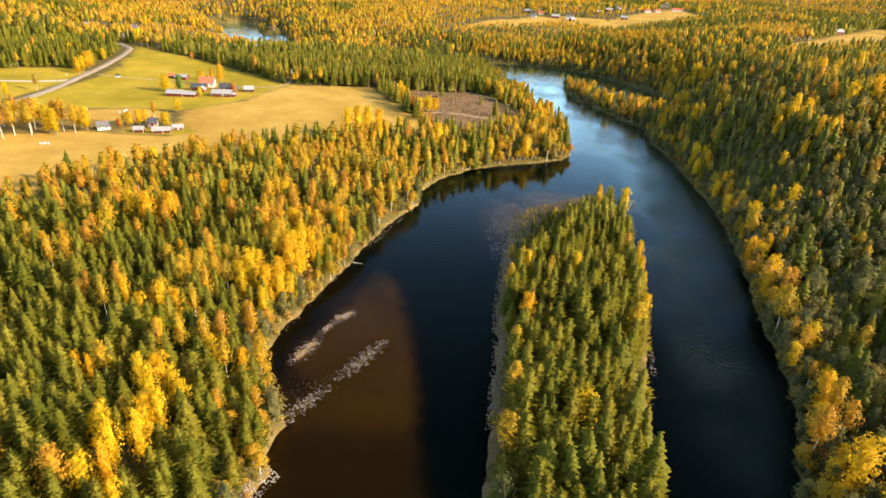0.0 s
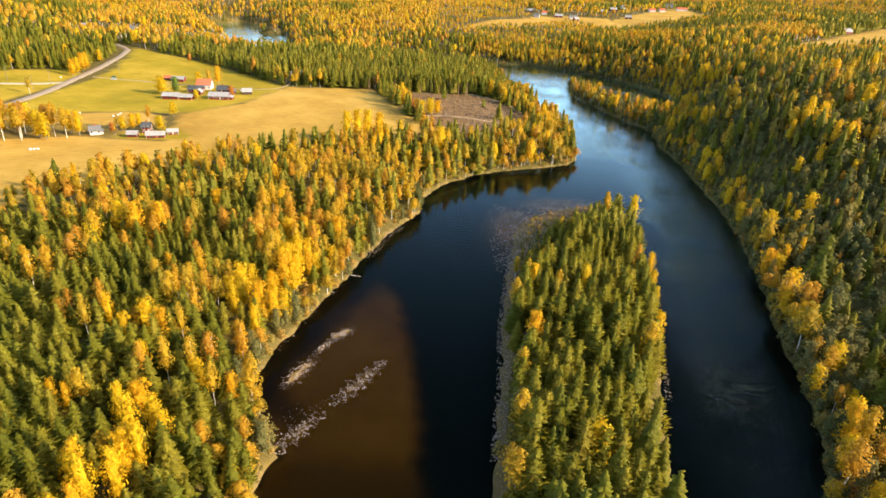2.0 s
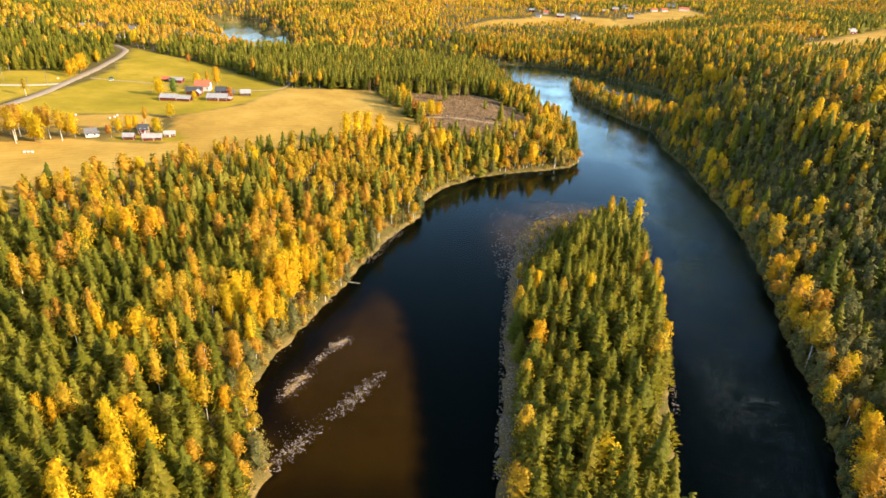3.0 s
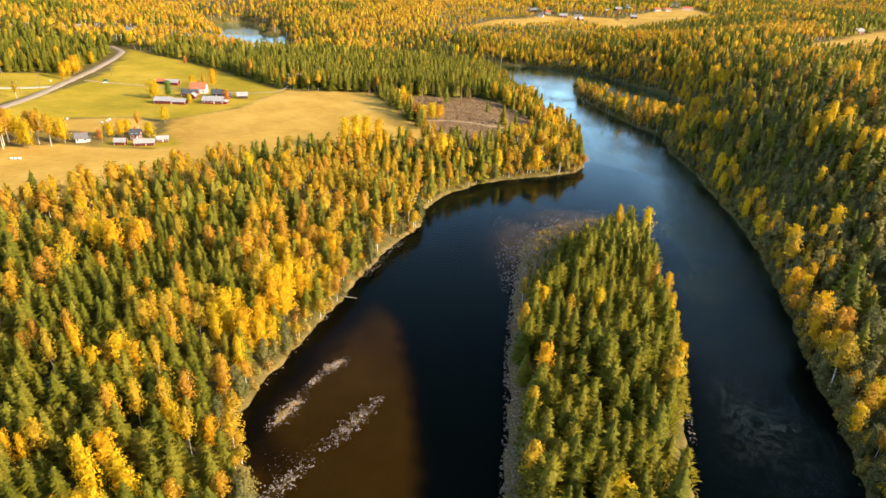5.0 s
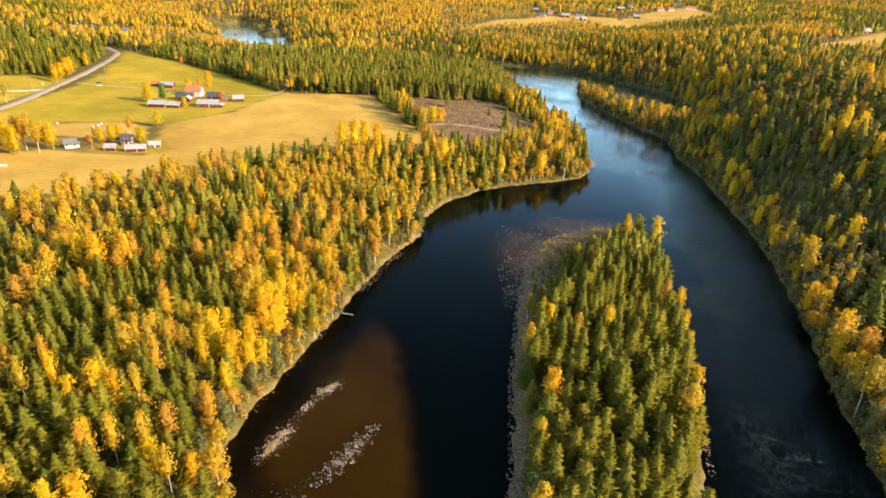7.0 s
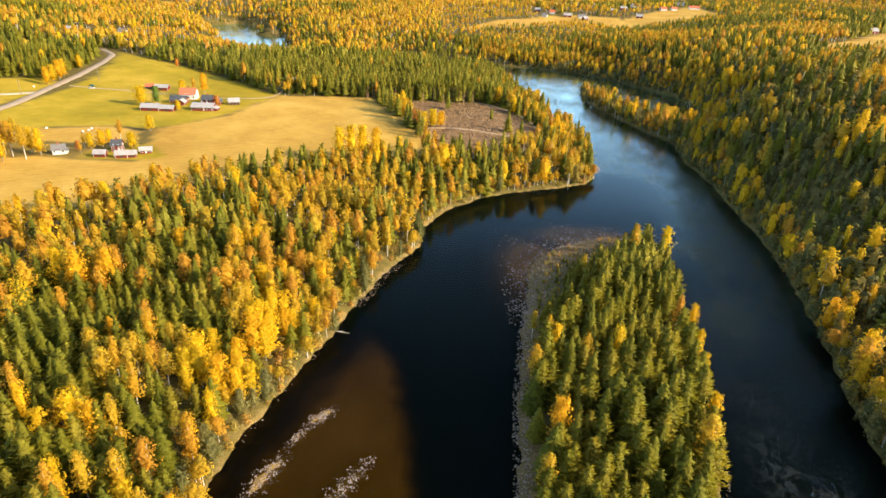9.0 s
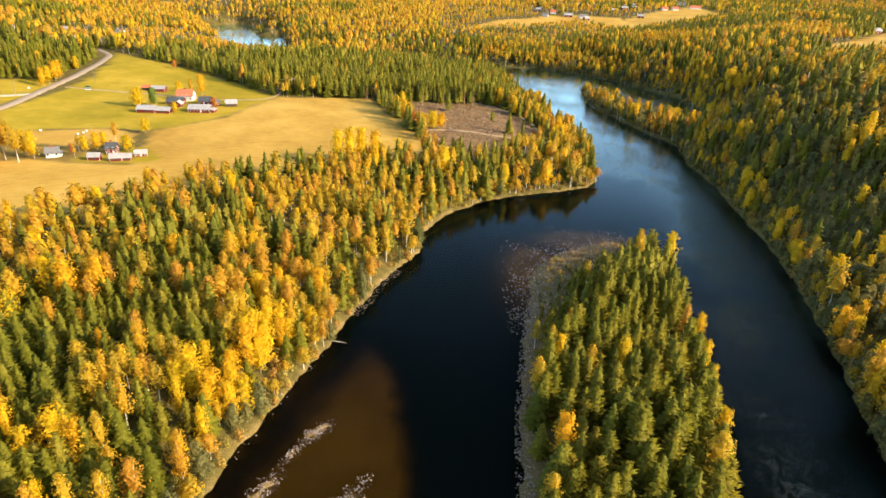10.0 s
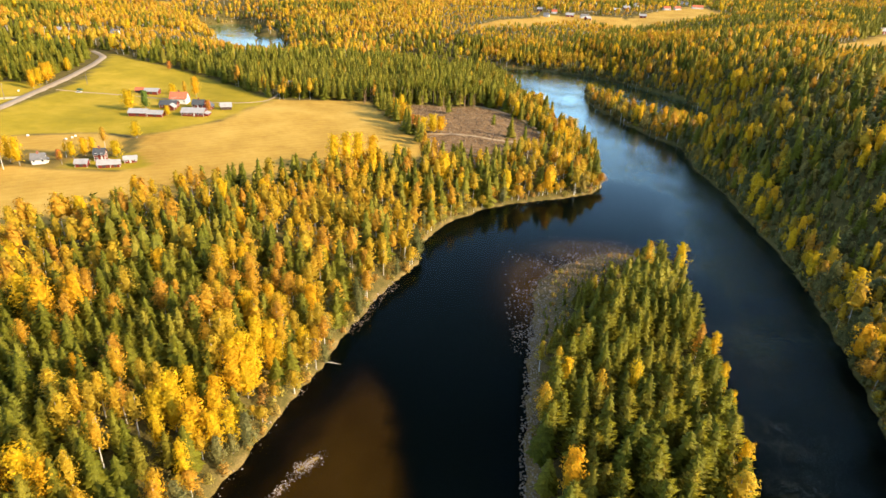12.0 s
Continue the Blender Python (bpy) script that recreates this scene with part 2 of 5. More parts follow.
ISLAND = [(10, 55), (11, 91), (13, 103), (14, 114), (17, 137), (20, 172), (24, 201), (28, 222), (30, 238), (34, 250), (43, 262), (54, 270), (66, 275), (78, 272), (86, 262),
          (84, 245), (79, 222), (75, 200), (71, 180), (67, 160), (62, 143), (57, 125), (53, 105), (49, 85), (46, 60), (44, 20), (30, -25), (15, 5)]
LAKE = [(-385, 1010), (-345, 940), (-285, 815), (-240, 752), (-192, 750), (-205, 815), (-222, 870), (-240, 920), (-262, 985), (-298, 1040), (-351, 1065)]
STUBBLE = [(-200, 200), (-160, 208), (-157, 230), (-137, 244), (-122, 262), (-109, 282), (-87, 302), (-66, 308), (-54, 328), (-33, 337), (-17, 345), (-15, 372), (-33, 409), (-58, 473), (-119, 462), (-130, 399), (-157, 364),
           (-148, 330), (-138, 318), (-142, 308), (-165, 306), (-190, 305), (-230, 285), (-250, 250)]
STUBBLE_STRIP = [(-238, 331), (-212, 351), (-184, 362), (-163, 355), (-160, 340), (-175, 330), (-205, 328), (-236, 318)]
MEADOW = [(-157, 364), (-184, 362), (-212, 351), (-238, 331), (-249, 345), (-249, 373), (-250, 423), (-257, 485), (-275, 544), (-290, 585), (-201, 537), (-119, 462), (-130, 399)]
MEADOW_WEST = [(-259, 345), (-259, 423), (-264, 452), (-277, 458), (-299, 447), (-314, 434), (-370, 400), (-350, 345)]
YARD = [(-148, 333), (-158, 326), (-168, 320), (-168, 308), (-142, 308), (-134, 318)]
CLEARCUT = [(-43, 468), (-8, 474), (33, 484), (46, 452), (57, 415), (55, 392), (42, 373), (21, 355), (2, 351), (-13, 353), (-14, 390), (-22, 404), (-38, 440)]
FAR_FIELD = [(6, 915), (58, 1000), (146, 1136), (212, 1175), (291, 1160), (479, 1386), (503, 1258), (357, 1105), (270, 1055), (200, 1085), (91, 955)]
RIGHT_FIELD = [(345, 680), (383, 655), (440, 690), (505, 728), (630, 890), (617, 920), (520, 830), (440, 748), (376, 700)]
WEST_GLADE = [(-385, 662), (-360, 650), (-345, 672), (-362, 700)]
NORTH_FIELD = [(-480, 1020), (-440, 1020), (-430, 1080), (-480, 1080)]
ROAD = [(-249, 230), (-249, 290), (-250, 336), (-253, 391), (-259, 429), (-266, 476), (-276, 529), (-290, 573), (-310, 592)]
ROAD_SIDE = [(-256, 423), (-273, 404), (-300, 390), (-350, 380)]
TRACK_FARM = [(-254, 447), (-217, 450), (-190, 446), (-150, 440), (-128, 446), (-120, 456), (-121, 475), (-122, 496)]
ROUGH = [(-262, 240), (-250, 250), (-190, 305), (-165, 306), (-168, 322), (-175, 330), (-236, 318), (-252, 345), (-300, 345), (-290, 240)]
DITCH = [(-246, 322), (-238, 331), (-212, 351), (-184, 362), (-160, 359), (-148, 376), (-130, 399), (-122, 440)]
TRACK_CUT = [(-20, 396), (10, 402), (30, 392), (52, 404), (56, 430), (46, 462), (30, 480), (12, 486)]


def sdf(px, py, poly):
    """Signed distance to a closed outline; negative inside."""
    d = np.full(px.shape, 1e18)
    inside = np.zeros(px.shape, bool)
    for (ax, ay), (bx, by) in zip(poly, poly[1:] + poly[:1]):
        ex, ey = bx - ax, by - ay
        wx, wy = px - ax, py - ay
        k = np.clip((wx * ex + wy * ey) / (ex * ex + ey * ey), 0, 1)
        d = np.minimum(d, (wx - ex * k) ** 2 + (wy - ey * k) ** 2)
        if ay != by:
            cross = ((ay <= py) != (by <= py)) & (px < ax + (py - ay) * ex / (by - ay))
            inside ^= cross
    return np.where(inside, -1, 1) * np.sqrt(d)


def line_distance(px, py, line):
    d = np.full(px.shape, 1e18)
    for (ax, ay), (bx, by) in zip(line, line[1:]):
        ex, ey = bx - ax, by - ay
        wx, wy = px - ax, py - ay
        k = np.clip((wx * ex + wy * ey) / (ex * ex + ey * ey), 0, 1)
        d = np.minimum(d, (wx - ex * k) ** 2 + (wy - ey * k) ** 2)
    return np.sqrt(d)


def ease(a, b, v):
    k = np.clip((v - a) / (b - a), 0, 1)
    return k * k * (3 - 2 * k)


def lattice(ix, iy, seed):
    h = (ix.astype(np.int64) * 374761393 + iy.astype(np.int64) * 668265263 + seed * 974711) & 0x7FFFFFFF
    h = ((h ^ (h >> 13)) * 1274126177) & 0x7FFFFFFF
    return ((h ^ (h >> 16)) & 0xFFFF) / 65535.0


def patchy(x, y, size, seed):
    """Smooth value noise, 0 to 1."""
    u, v = x / size, y / size
    iu, iv = np.floor(u), np.floor(v)
    fu, fv = u - iu, v - iv
    fu, fv = fu * fu * (3 - 2 * fu), fv * fv * (3 - 2 * fv)
    a, b = lattice(iu, iv, seed), lattice(iu + 1, iv, seed)
    c, d = lattice(iu, iv + 1, seed), lattice(iu + 1, iv + 1, seed)
    return (a * (1 - fu) + b * fu) * (1 - fv) + (c * (1 - fu) + d * fu) * fv


# gravel bars in the side arm: x, y, half length, half width, turn in degrees
BARS = [(-28, 160, 4.0, 1.7, 52), (-32, 153, 4.0, 1.0, 60), (-36, 141, 6.0, 2.1, 66), (-19.5, 138.0, 7.5, 1.7, 60), (-31.5, 118, 6.0, 1.7, 58)]


def bar_field(x, y):
    v = np.full(x.shape, -1.0)
    for bx, by, a, b, turn in BARS:
        c, s = math.cos(radians(turn)), math.sin(radians(turn))
        u, w = (x - bx) * c + (y - by) * s, -(x - bx) * s + (y - by) * c
        v = np.maximum(v, 1 - np.sqrt((u / a) ** 2 + (w / b) ** 2))
    return v


def land(x, y):
    """Distance inland from the nearest water's edge; negative in water."""
    wob = (patchy(x, y, 5.0, 3) - 0.5) * 1.4 + (patchy(x, y, 1.9, 4) - 0.5) * 0.7
    isl = -sdf(x, y, ISLAND)
    lake = sdf(x, y, LAKE)
    islet = 22 - np.sqrt(((x + 258) * 1.0) ** 2 + ((y - 930) * 1.9) ** 2)
    s = np.maximum(np.minimum(sdf(x, y, RIVER), np.maximum(lake, islet)), isl)
    return s + wob, isl


def shallows(x, y, deep):
    """1 over the sandy shelf of the side arm and round the island's tip, 0 over deep water and the island's painted
    shade.
    """
    # east edge lies where the island's shadow starts; bed colour goes dark there
    v = 1 - ease(-3.5, 3.5, x + 4.0 + 0.11 * (y - 130) + (patchy(x, y, 14, 21) - 0.5) * 4 + (patchy(x, y, 4, 27) - 0.5) * 2 + 0.006 * np.maximum(y - 165, 0) ** 2)
    v *= (1 - ease(180, 208, y)) * (x < 14) * (0.62 + 0.38 * ease(108, 124, y + (patchy(x, y, 16, 25) - 0.5) * 14))
    v *= 1 - 0.75 * (1 - ease(2.0, 13.0, deep + (patchy(x, y, 9, 26) - 0.5) * 4)) * ease(112, 135, y)
    tip = np.maximum(np.exp(-(((x - 33) / 13) ** 2 + ((y - 248) / 26) ** 2)), np.exp(-(((x - 57) / 22) ** 2 + ((y - 278) / 12) ** 2)))
    return np.maximum(v, 0.93 * np.minimum(1.0, 1.5 * tip))


def height(x, y):
    s, isl = land(x, y)
    up = np.maximum(s, 0)
    cx = np.interp(y, [-300, 60, 100, 350, 430, 560, 660, 740], [20, 30, 35, 105, 108, 85, 75, 60])
    right = ease(-10, 10, x - cx) * (1 - ease(690, 760, y)) + ease(-40, 260, x - cx) * ease(690, 760, y)
    left_h = 13.5 * (1 - np.exp(-up / 40)) + 7 * ease(180, 330, -x) * ease(10, 80, up)
    left_h += 22 * ease(330, 560, -x) * ease(350, 600, y)
    right_h = np.interp(y, [0, 190, 320], [11, 17, 28]) * (1 - np.exp(-up / 42)) + 0.055 * np.minimum(up, 300) + 0.07 * np.minimum(up, 160) * (1 - ease(430, 600, y))
    slope = np.interp(y, [0, 100, 190, 240, 300, 450, 560], [10, 12, 17, 30, 46, 47, 44]) * np.tanh(up / 55)
    k = ease(520, 660, y)
    right_h = slope * (1 - k) + right_h * k
    on_spit = ease(425, 450, y) * (1 - ease(196, 215, x + 0.25 * (y - 550))) * ease(400, 440, y)
    right_h = right_h * (1 - on_spit) + on_spit * 0.14 * up
    far_h = (15 + 0.03 * np.maximum(y - 780, 0)) * (1 - np.exp(-up / 30))
    wf = ease(720, 880, y) * (1 - ease(260, 430, x) * (1 - ease(950, 1200, y)))
    h = left_h * (1 - right) + right_h * right
    h = h * (1 - wf) + far_h * wf
    h += 70 * ease(1700, 3000, y) + 45 * ease(500, 1100, np.abs(x) - 0.25 * y) * ease(300, 900, y)
    h += (patchy(x, y, 60, 11) - 0.5) * 2.2 * ease(15, 80, up) + (patchy(x, y, 260, 12) - 0.5) * 16 * ease(560, 1000, y) * ease(20, 120, up)
    h += (patchy(x, y, 7, 13) - 0.5) * 0.5 * ease(2, 12, up) * ease(-300, 300, 300 - np.abs(y - 200))
    isl_h = 2.4 * (1 - np.exp(-up / 6))
    h = np.where(isl > -0.9, isl_h, h)
    # below water
    deep = np.maximum(-s, 0)
    shelf = shallows(x, y, deep)
    bed = -np.minimum(3.0 * deep, 2.6) * (1 - shelf) - shelf * np.minimum(0.12 * deep + 0.05, 0.42 + 0.45 * patchy(x, y, 22, 22) + 0.35 * patchy(x, y, 7, 24))
    bars = bar_field(x, y) + (patchy(x, y, 1.6, 23) - 0.5) * 0.5
    bed = np.where(bars > -0.5, bed + (np.where(x - 0.43 * (y - 135) > -32, -0.08, 0.03) - bed) * ease(-0.35, 0.3, bars), bed)
    return np.where(s > 0, np.maximum(h, 0.0) + 0.05 + 0.12 * np.minimum(up, 4), bed)


def ground_z(x, y):
    return float(height(np.array([float(x)]), np.array([float(y)]))[0])


def spread(stops):
    """Grid lines from (place, step) pairs."""
    out, (p, step) = [], stops[0]
    for q, nxt in stops[1:]:
        while p < q - 1e-6:
            out.append(p)
            p += step
        p, step = q, nxt
    return np.array(out + [p])


def mesh_from(name, co, faces, mats=(), mat_index=None, smooth=False, normals=None):
    me = bpy.data.meshes.new(name)
    co, faces = np.asarray(co, np.float32), np.asarray(faces, np.int32)
    k = faces.shape[1]
    me.vertices.add(len(co))
    me.vertices.foreach_set("co", co.ravel())
    me.loops.add(faces.size)
    me.loops.foreach_set("vertex_index", faces.ravel())
    me.polygons.add(len(faces))
    me.polygons.foreach_set("loop_start", np.arange(0, faces.size, k, dtype=np.int32))
    for m in mats:
        me.materials.append(m)
    if mat_index is not None:
        me.polygons.foreach_set("material_index", np.asarray(mat_index, np.int32))
    me.polygons.foreach_set("use_smooth", np.full(len(faces), smooth or normals is not None))
    me.update(calc_edges=True)
    if normals is not None:
        me.attributes.new("custom_normal", "FLOAT_VECTOR", "POINT").data.foreach_set("vector", np.asarray(normals, np.float32).ravel())
    return me


# ---------------------------------------------------------------- ground and water
gx = spread([(-4700, 300), (-1700, 60), (-800, 20), (-400, 5), (-260, 4), (-70, 2.0), (150, 4), (280, 8), (420, 20), (900, 60), (1800, 300), (4800, 300)])
gy = spread([(-3000, 300), (-600, 40), (-40, 6), (70, 2.0), (360, 3), (500, 5), (760, 10), (1100, 20), (1900, 60), (2500, 200), (4700, 200)])
GX, GY = np.meshgrid(gx, gy)
fx, fy = GX.ravel(), GY.ravel()
fz = height(fx, fy)
nx, ny = len(gx), len(gy)
ii = np.arange(nx * ny).reshape(ny, nx)
quads = np.stack([ii[:-1, :-1], ii[:-1, 1:], ii[1:, 1:], ii[1:, :-1]], -1).reshape(-1, 4)
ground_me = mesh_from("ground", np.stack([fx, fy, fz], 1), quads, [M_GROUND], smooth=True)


def mask(x, y, polys, soft=2.5):
    v = np.zeros(x.shape)
    wob = (patchy(x, y, 9, 31) - 0.5) * 4
    for p in polys:
        v = np.maximum(v, ease(soft, -soft, sdf(x, y, p) + wob))
    return v


cover = np.zeros((len(fx), 4), np.float32)
inland, _isl = land(fx, fy)
lit_sand = shallows(fx, fy, np.maximum(-inland, 0)) * (inland < 0)
cover[:, 0] = mask(fx, fy, [STUBBLE, STUBBLE_STRIP, FAR_FIELD, RIGHT_FIELD], 1.5)
cover[:, 0] = np.maximum(cover[:, 0], 0.25 * mask(fx, fy, [ROUGH], 3))
cover[:, 1] = mask(fx, fy, [MEADOW, MEADOW_WEST, YARD, WEST_GLADE, NORTH_FIELD], 1.5)
cover[:, 2] = mask(fx, fy, [CLEARCUT], 4)
cover[:, 3] = ease(-1.0, 0.3, inland) * (1 - ease(0.2, 1.3, inland + (patchy(fx, fy, 6, 32) - 0.5) * 1.6)) * 0.65
cover[:, 3] *= 1 - 0.85 * ((fx > np.interp(fy, [-300, 60, 100, 350, 430], [55, 60, 72, 105, 108])) & (_isl < -2))
tip_land = (_isl > -6) * ease(195, 225, fy + 0.5 * (36 - fx) * (fx < 36)) * ease(262 - 22, 262 + 8, fy + 0.8 * (60 - fx).clip(0, 40))
cover[:, 2] = np.maximum(cover[:, 2], 0.6 * tip_land)
cover[:, 3] *= 1 - 0.7 * tip_land
# west shore of the island: brown ground, with the trees' shade darkened into it
west_shore = (_isl > -3) & (_isl < 7) & (fx < np.interp(fy, [60, 143, 200, 250, 290], [31, 40, 50, 60, 68]))
cover[:, 3] *= np.where(west_shore, 0.25, 1.0)
cover[:, 2] = np.where(west_shore, np.maximum(cover[:, 2], 0.45), cover[:, 2])
cover[:, 3] = np.maximum(cover[:, 3], ease(-0.3, 0.4, bar_field(fx, fy)) * np.where(fx - 0.43 * (fy - 135) < -32, 0.4, 0.3))
cover[:, 2] = np.maximum(cover[:, 2], 0.45 * ease(2.0, 0.3, line_distance(fx, fy, DITCH) + (patchy(fx, fy, 5, 33) - 0.5) * 2))
cover[:, 0] = np.where(inland < 0.5, lit_sand, cover[:, 0])
attr = ground_me.color_attributes.new("cover", "FLOAT_COLOR", "POINT")
attr.data.foreach_set("color", cover.ravel())
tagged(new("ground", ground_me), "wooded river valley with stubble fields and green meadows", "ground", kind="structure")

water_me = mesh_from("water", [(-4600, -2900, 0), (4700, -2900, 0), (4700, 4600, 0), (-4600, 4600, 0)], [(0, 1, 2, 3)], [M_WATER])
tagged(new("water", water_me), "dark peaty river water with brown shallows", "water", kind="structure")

# ---------------------------------------------------------------- roads


def strip(name, line, width, lift, mat, label):
    pts = []
    for (ax, ay), (bx, by) in zip(line, line[1:]):
        k = max(1, int(math.hypot(bx - ax, by - ay) / 4))
        pts += [(ax + (bx - ax) * i / k, ay + (by - ay) * i / k) for i in range(k)]
    pts.append(line[-1])
    p = np.array(pts, float)
    for _ in range(6):
        p[1:-1] = (p[:-2] + 2 * p[1:-1] + p[2:]) / 4
    d = np.gradient(p, axis=0)
    d /= np.linalg.norm(d, axis=1)[:, None]
    side = np.stack([-d[:, 1], d[:, 0]], 1)
    rows = []
    z = height(p[:, 0], p[:, 1])
    for _ in range(4):
        z[1:-1] = (z[:-2] + 2 * z[1:-1] + z[2:]) / 4
    for off, drop in ((-width / 2 - 1.2, -0.9), (-width / 2, 0.0), (0, 0.06), (width / 2, 0.0), (width / 2 + 1.2, -0.9)):
        q = p + side * off
        rows.append(np.stack([q[:, 0], q[:, 1], z + lift + drop], 1))
    co = np.stack(rows, 1).reshape(-1, 3)
    m = len(p)
    fa = [(i * 5 + j, i * 5 + j + 1, i * 5 + j + 6, i * 5 + j + 5) for i in range(m - 1) for j in range(4)]
    fa = [f[::-1] for f in fa]
    return tagged(new(name, mesh_from(name, co, fa, [mat], smooth=True)), label, "road", kind="structure")


strip("road", ROAD, 3.7, 0.55, M_ASPHALT, "pale worn asphalt country road between meadows")
strip("side_road", ROAD_SIDE, 3.2, 0.35, M_GRAVEL, "narrow gravel side road crossing the meadow")
strip("farm_track", TRACK_FARM, 1.3, 0.22, M_EARTH, "pale gravel track leading past the farm")
strip("logging_track", TRACK_CUT, 2.2, 0.25, M_EARTH, "rutted earth track through the clear-cut")

# ---------------------------------------------------------------- tree shapes
rng = np.random.default_rng(7)


def unit(v):
    return v / np.maximum(np.linalg.norm(v, axis=-1, keepdims=True), 1e-9)


def faced(v, soft):
    """Triangles wound to the side of their soft normals, one for each triangle."""
    t = v.reshape(-1, 3, 3)
    g = np.cross(t[:, 1] - t[:, 0], t[:, 2] - t[:, 0])
    back = (g * soft).sum(1) < 0
    t[back] = t[back][:, ::-1]
    return t.reshape(-1, 3), np.arange(len(v)).reshape(-1, 3), np.repeat(unit(soft), 3, axis=0)


def blades(c, nrm, size, soft):
    """One triangle at each centre, facing nrm, shaded as soft."""
    k = len(c)
    nrm = unit(nrm)
    a = unit(np.cross(nrm, unit(rng.normal(size=(k, 3)))))
    b = np.cross(nrm, a)
    s = size[:, None]
    return faced(np.stack([c - a * s * 0.6 - b * s * 0.4, c + a * s * 0.6 - b * s * 0.4, c + b * s * 0.75], 1).reshape(-1, 3), soft)


def trunk(h, r, sides, lean=0.25, top=0.15, rows=4):
    zs = np.linspace(-0.6, h, rows)
    bend = rng.normal(size=2) * lean
    v = []
    for z in zs:
        f = max(z, 0) / h
        rad = r * (1 - f) + r * top * f
        for j in range(sides):
            t = 2 * math.pi * j / sides
            v.append((bend[0] * f * f + rad * math.cos(t), bend[1] * f * f + rad * math.sin(t), z))
    fa = []
    for i in range(rows - 1):
        for j in range(sides):
            a, b = i * sides + j, i * sides + (j + 1) % sides
            fa += [(a, b, b + sides), (a, b + sides, a + sides)]
    v = np.array(v)
    n = v.copy()
    n[:, 2] = 0
    return v, np.array(fa), unit(n)


def limb(p, q, r):
    p, q = np.array(p, float), np.array(q, float)
    d = unit(q - p)
    a = unit(np.cross(d, [0.3, 0.2, 1.0]))
    b = np.cross(d, a)
    v = [p + r * (a * math.cos(t) + b * math.sin(t)) for t in (0, 2.1, 4.2)] + [q]
    v = np.array(v)
    n = v - (p + q) / 2
    return v, np.array([(0, 1, 3), (1, 2, 3), (2, 0, 3)]), unit(n)


def joined(pieces):
    vs, fs, ns, o = [], [], [], 0
    for v, f, n in pieces:
        vs.append(v)
        fs.append(np.asarray(f) + o)
        ns.append(n)
        o += len(v)
    return np.concatenate(vs), np.concatenate(fs), np.concatenate(ns)


def needles(c, way, length, width, soft):
    """Slender triangles that point along way."""
    k = len(c)
    way = unit(way)
    side = unit(np.cross(way, np.array([0, 0, 1.0]) + rng.normal(size=(k, 3)) * 0.45))
    ln, wd = length[:, None], width[:, None]
    return faced(np.stack([c - way * ln * 0.4 - side * wd * 0.5, c - way * ln * 0.4 + side * wd * 0.5, c + way * ln * 0.6], 1).reshape(-1, 3), soft)


def skirts(h, base, rad, tiers, segs, power=0.85, droop=0.42):
    """Overlapping ragged tiers of boughs, wide below and narrow above."""
    out = []
    step = (h - base) / tiers
    for i in range(tiers):
        f = i / tiers
        r0 = rad * (1 - f) ** power + 0.12
        z = base + step * i
        t = 2 * math.pi * (np.arange(segs) + rng.uniform(-0.25, 0.25, segs)) / segs + i * 0.9
        r = r0 * rng.uniform(0.68, 1.22, segs)
        rim = np.stack([r * np.cos(t), r * np.sin(t), z - droop * (r - 0.5 * r0) + rng.uniform(-0.2, 0.2, segs) * step], 1)
        top = np.array([rng.normal() * 0.06, rng.normal() * 0.06, min(z + step * (1.75 if i < tiers - 1 else 1.0), h)])
        v = np.stack([rim, np.roll(rim, -1, axis=0), np.broadcast_to(top, (segs, 3))], 1)
        m = v.mean(1)
        m[:, 2] = 0
        out.append(faced(v.reshape(-1, 3), unit(m) * 0.9 + [0, 0, 0.7] + rng.normal(size=(segs, 3)) * 0.15))
    return out


def core(h, base, rad, prof, rows, segs):
    """A ragged inner mass of leaves behind the outer sprays."""
    rings = []
    for i in range(rows):
        f = (i + 0.5) / rows
        t = 2 * math.pi * (np.arange(segs) + 0.5 * (i % 2) + rng.uniform(-0.2, 0.2, segs)) / segs
        r = rad * prof(f) * rng.uniform(0.62, 1.12, segs)
        rings.append(np.stack([r * np.cos(t), r * np.sin(t), base + (h - base) * (f + rng.uniform(-0.3, 0.3, segs) / rows)], 1))
    foot, top = np.array([0, 0, base]), np.array([0, 0, h])
    tri = []
    for j in range(segs):
        k = (j + 1) % segs
        tri.append((rings[0][j], rings[0][k], foot))
        tri.append((rings[-1][j], rings[-1][k], top))
        for a, b in zip(rings, rings[1:]):
            tri += [(a[j], a[k], b[j]), (b[j], b[k], a[k])]
    v = np.array(tri)
    m = v.mean(1) - [0, 0, base + 0.42 * (h - base)]
    m[:, 2] *= rad / (0.5 * (h - base)) * 1.2
    return [faced(v.reshape(-1, 3), unit(m) + [0, 0, 0.35] + rng.normal(size=(len(v), 3)) * 0.15)]


def boughs(root, tip, half, soft):
    """Flat drooping boughs, two triangles each: broad in the middle, pointed at the end."""
    way = unit(tip - root)
    side = unit(np.cross(way, [0, 0, 1.0])) * half[:, None]
    mid = root * 0.42 + tip * 0.58
    mid[:, 2] += 0.12 * half
    sag = np.array([0, 0, -0.30])
    tri = np.stack([np.stack([root, mid + side + sag * half[:, None], tip], 1), np.stack([root, tip, mid - side + sag * half[:, None]], 1)], 1)
    turn = unit(side) * 0.45
    nrm = np.stack([soft + turn, soft - turn], 1)
    return faced(tri.reshape(-1, 3), nrm.reshape(-1, 3))


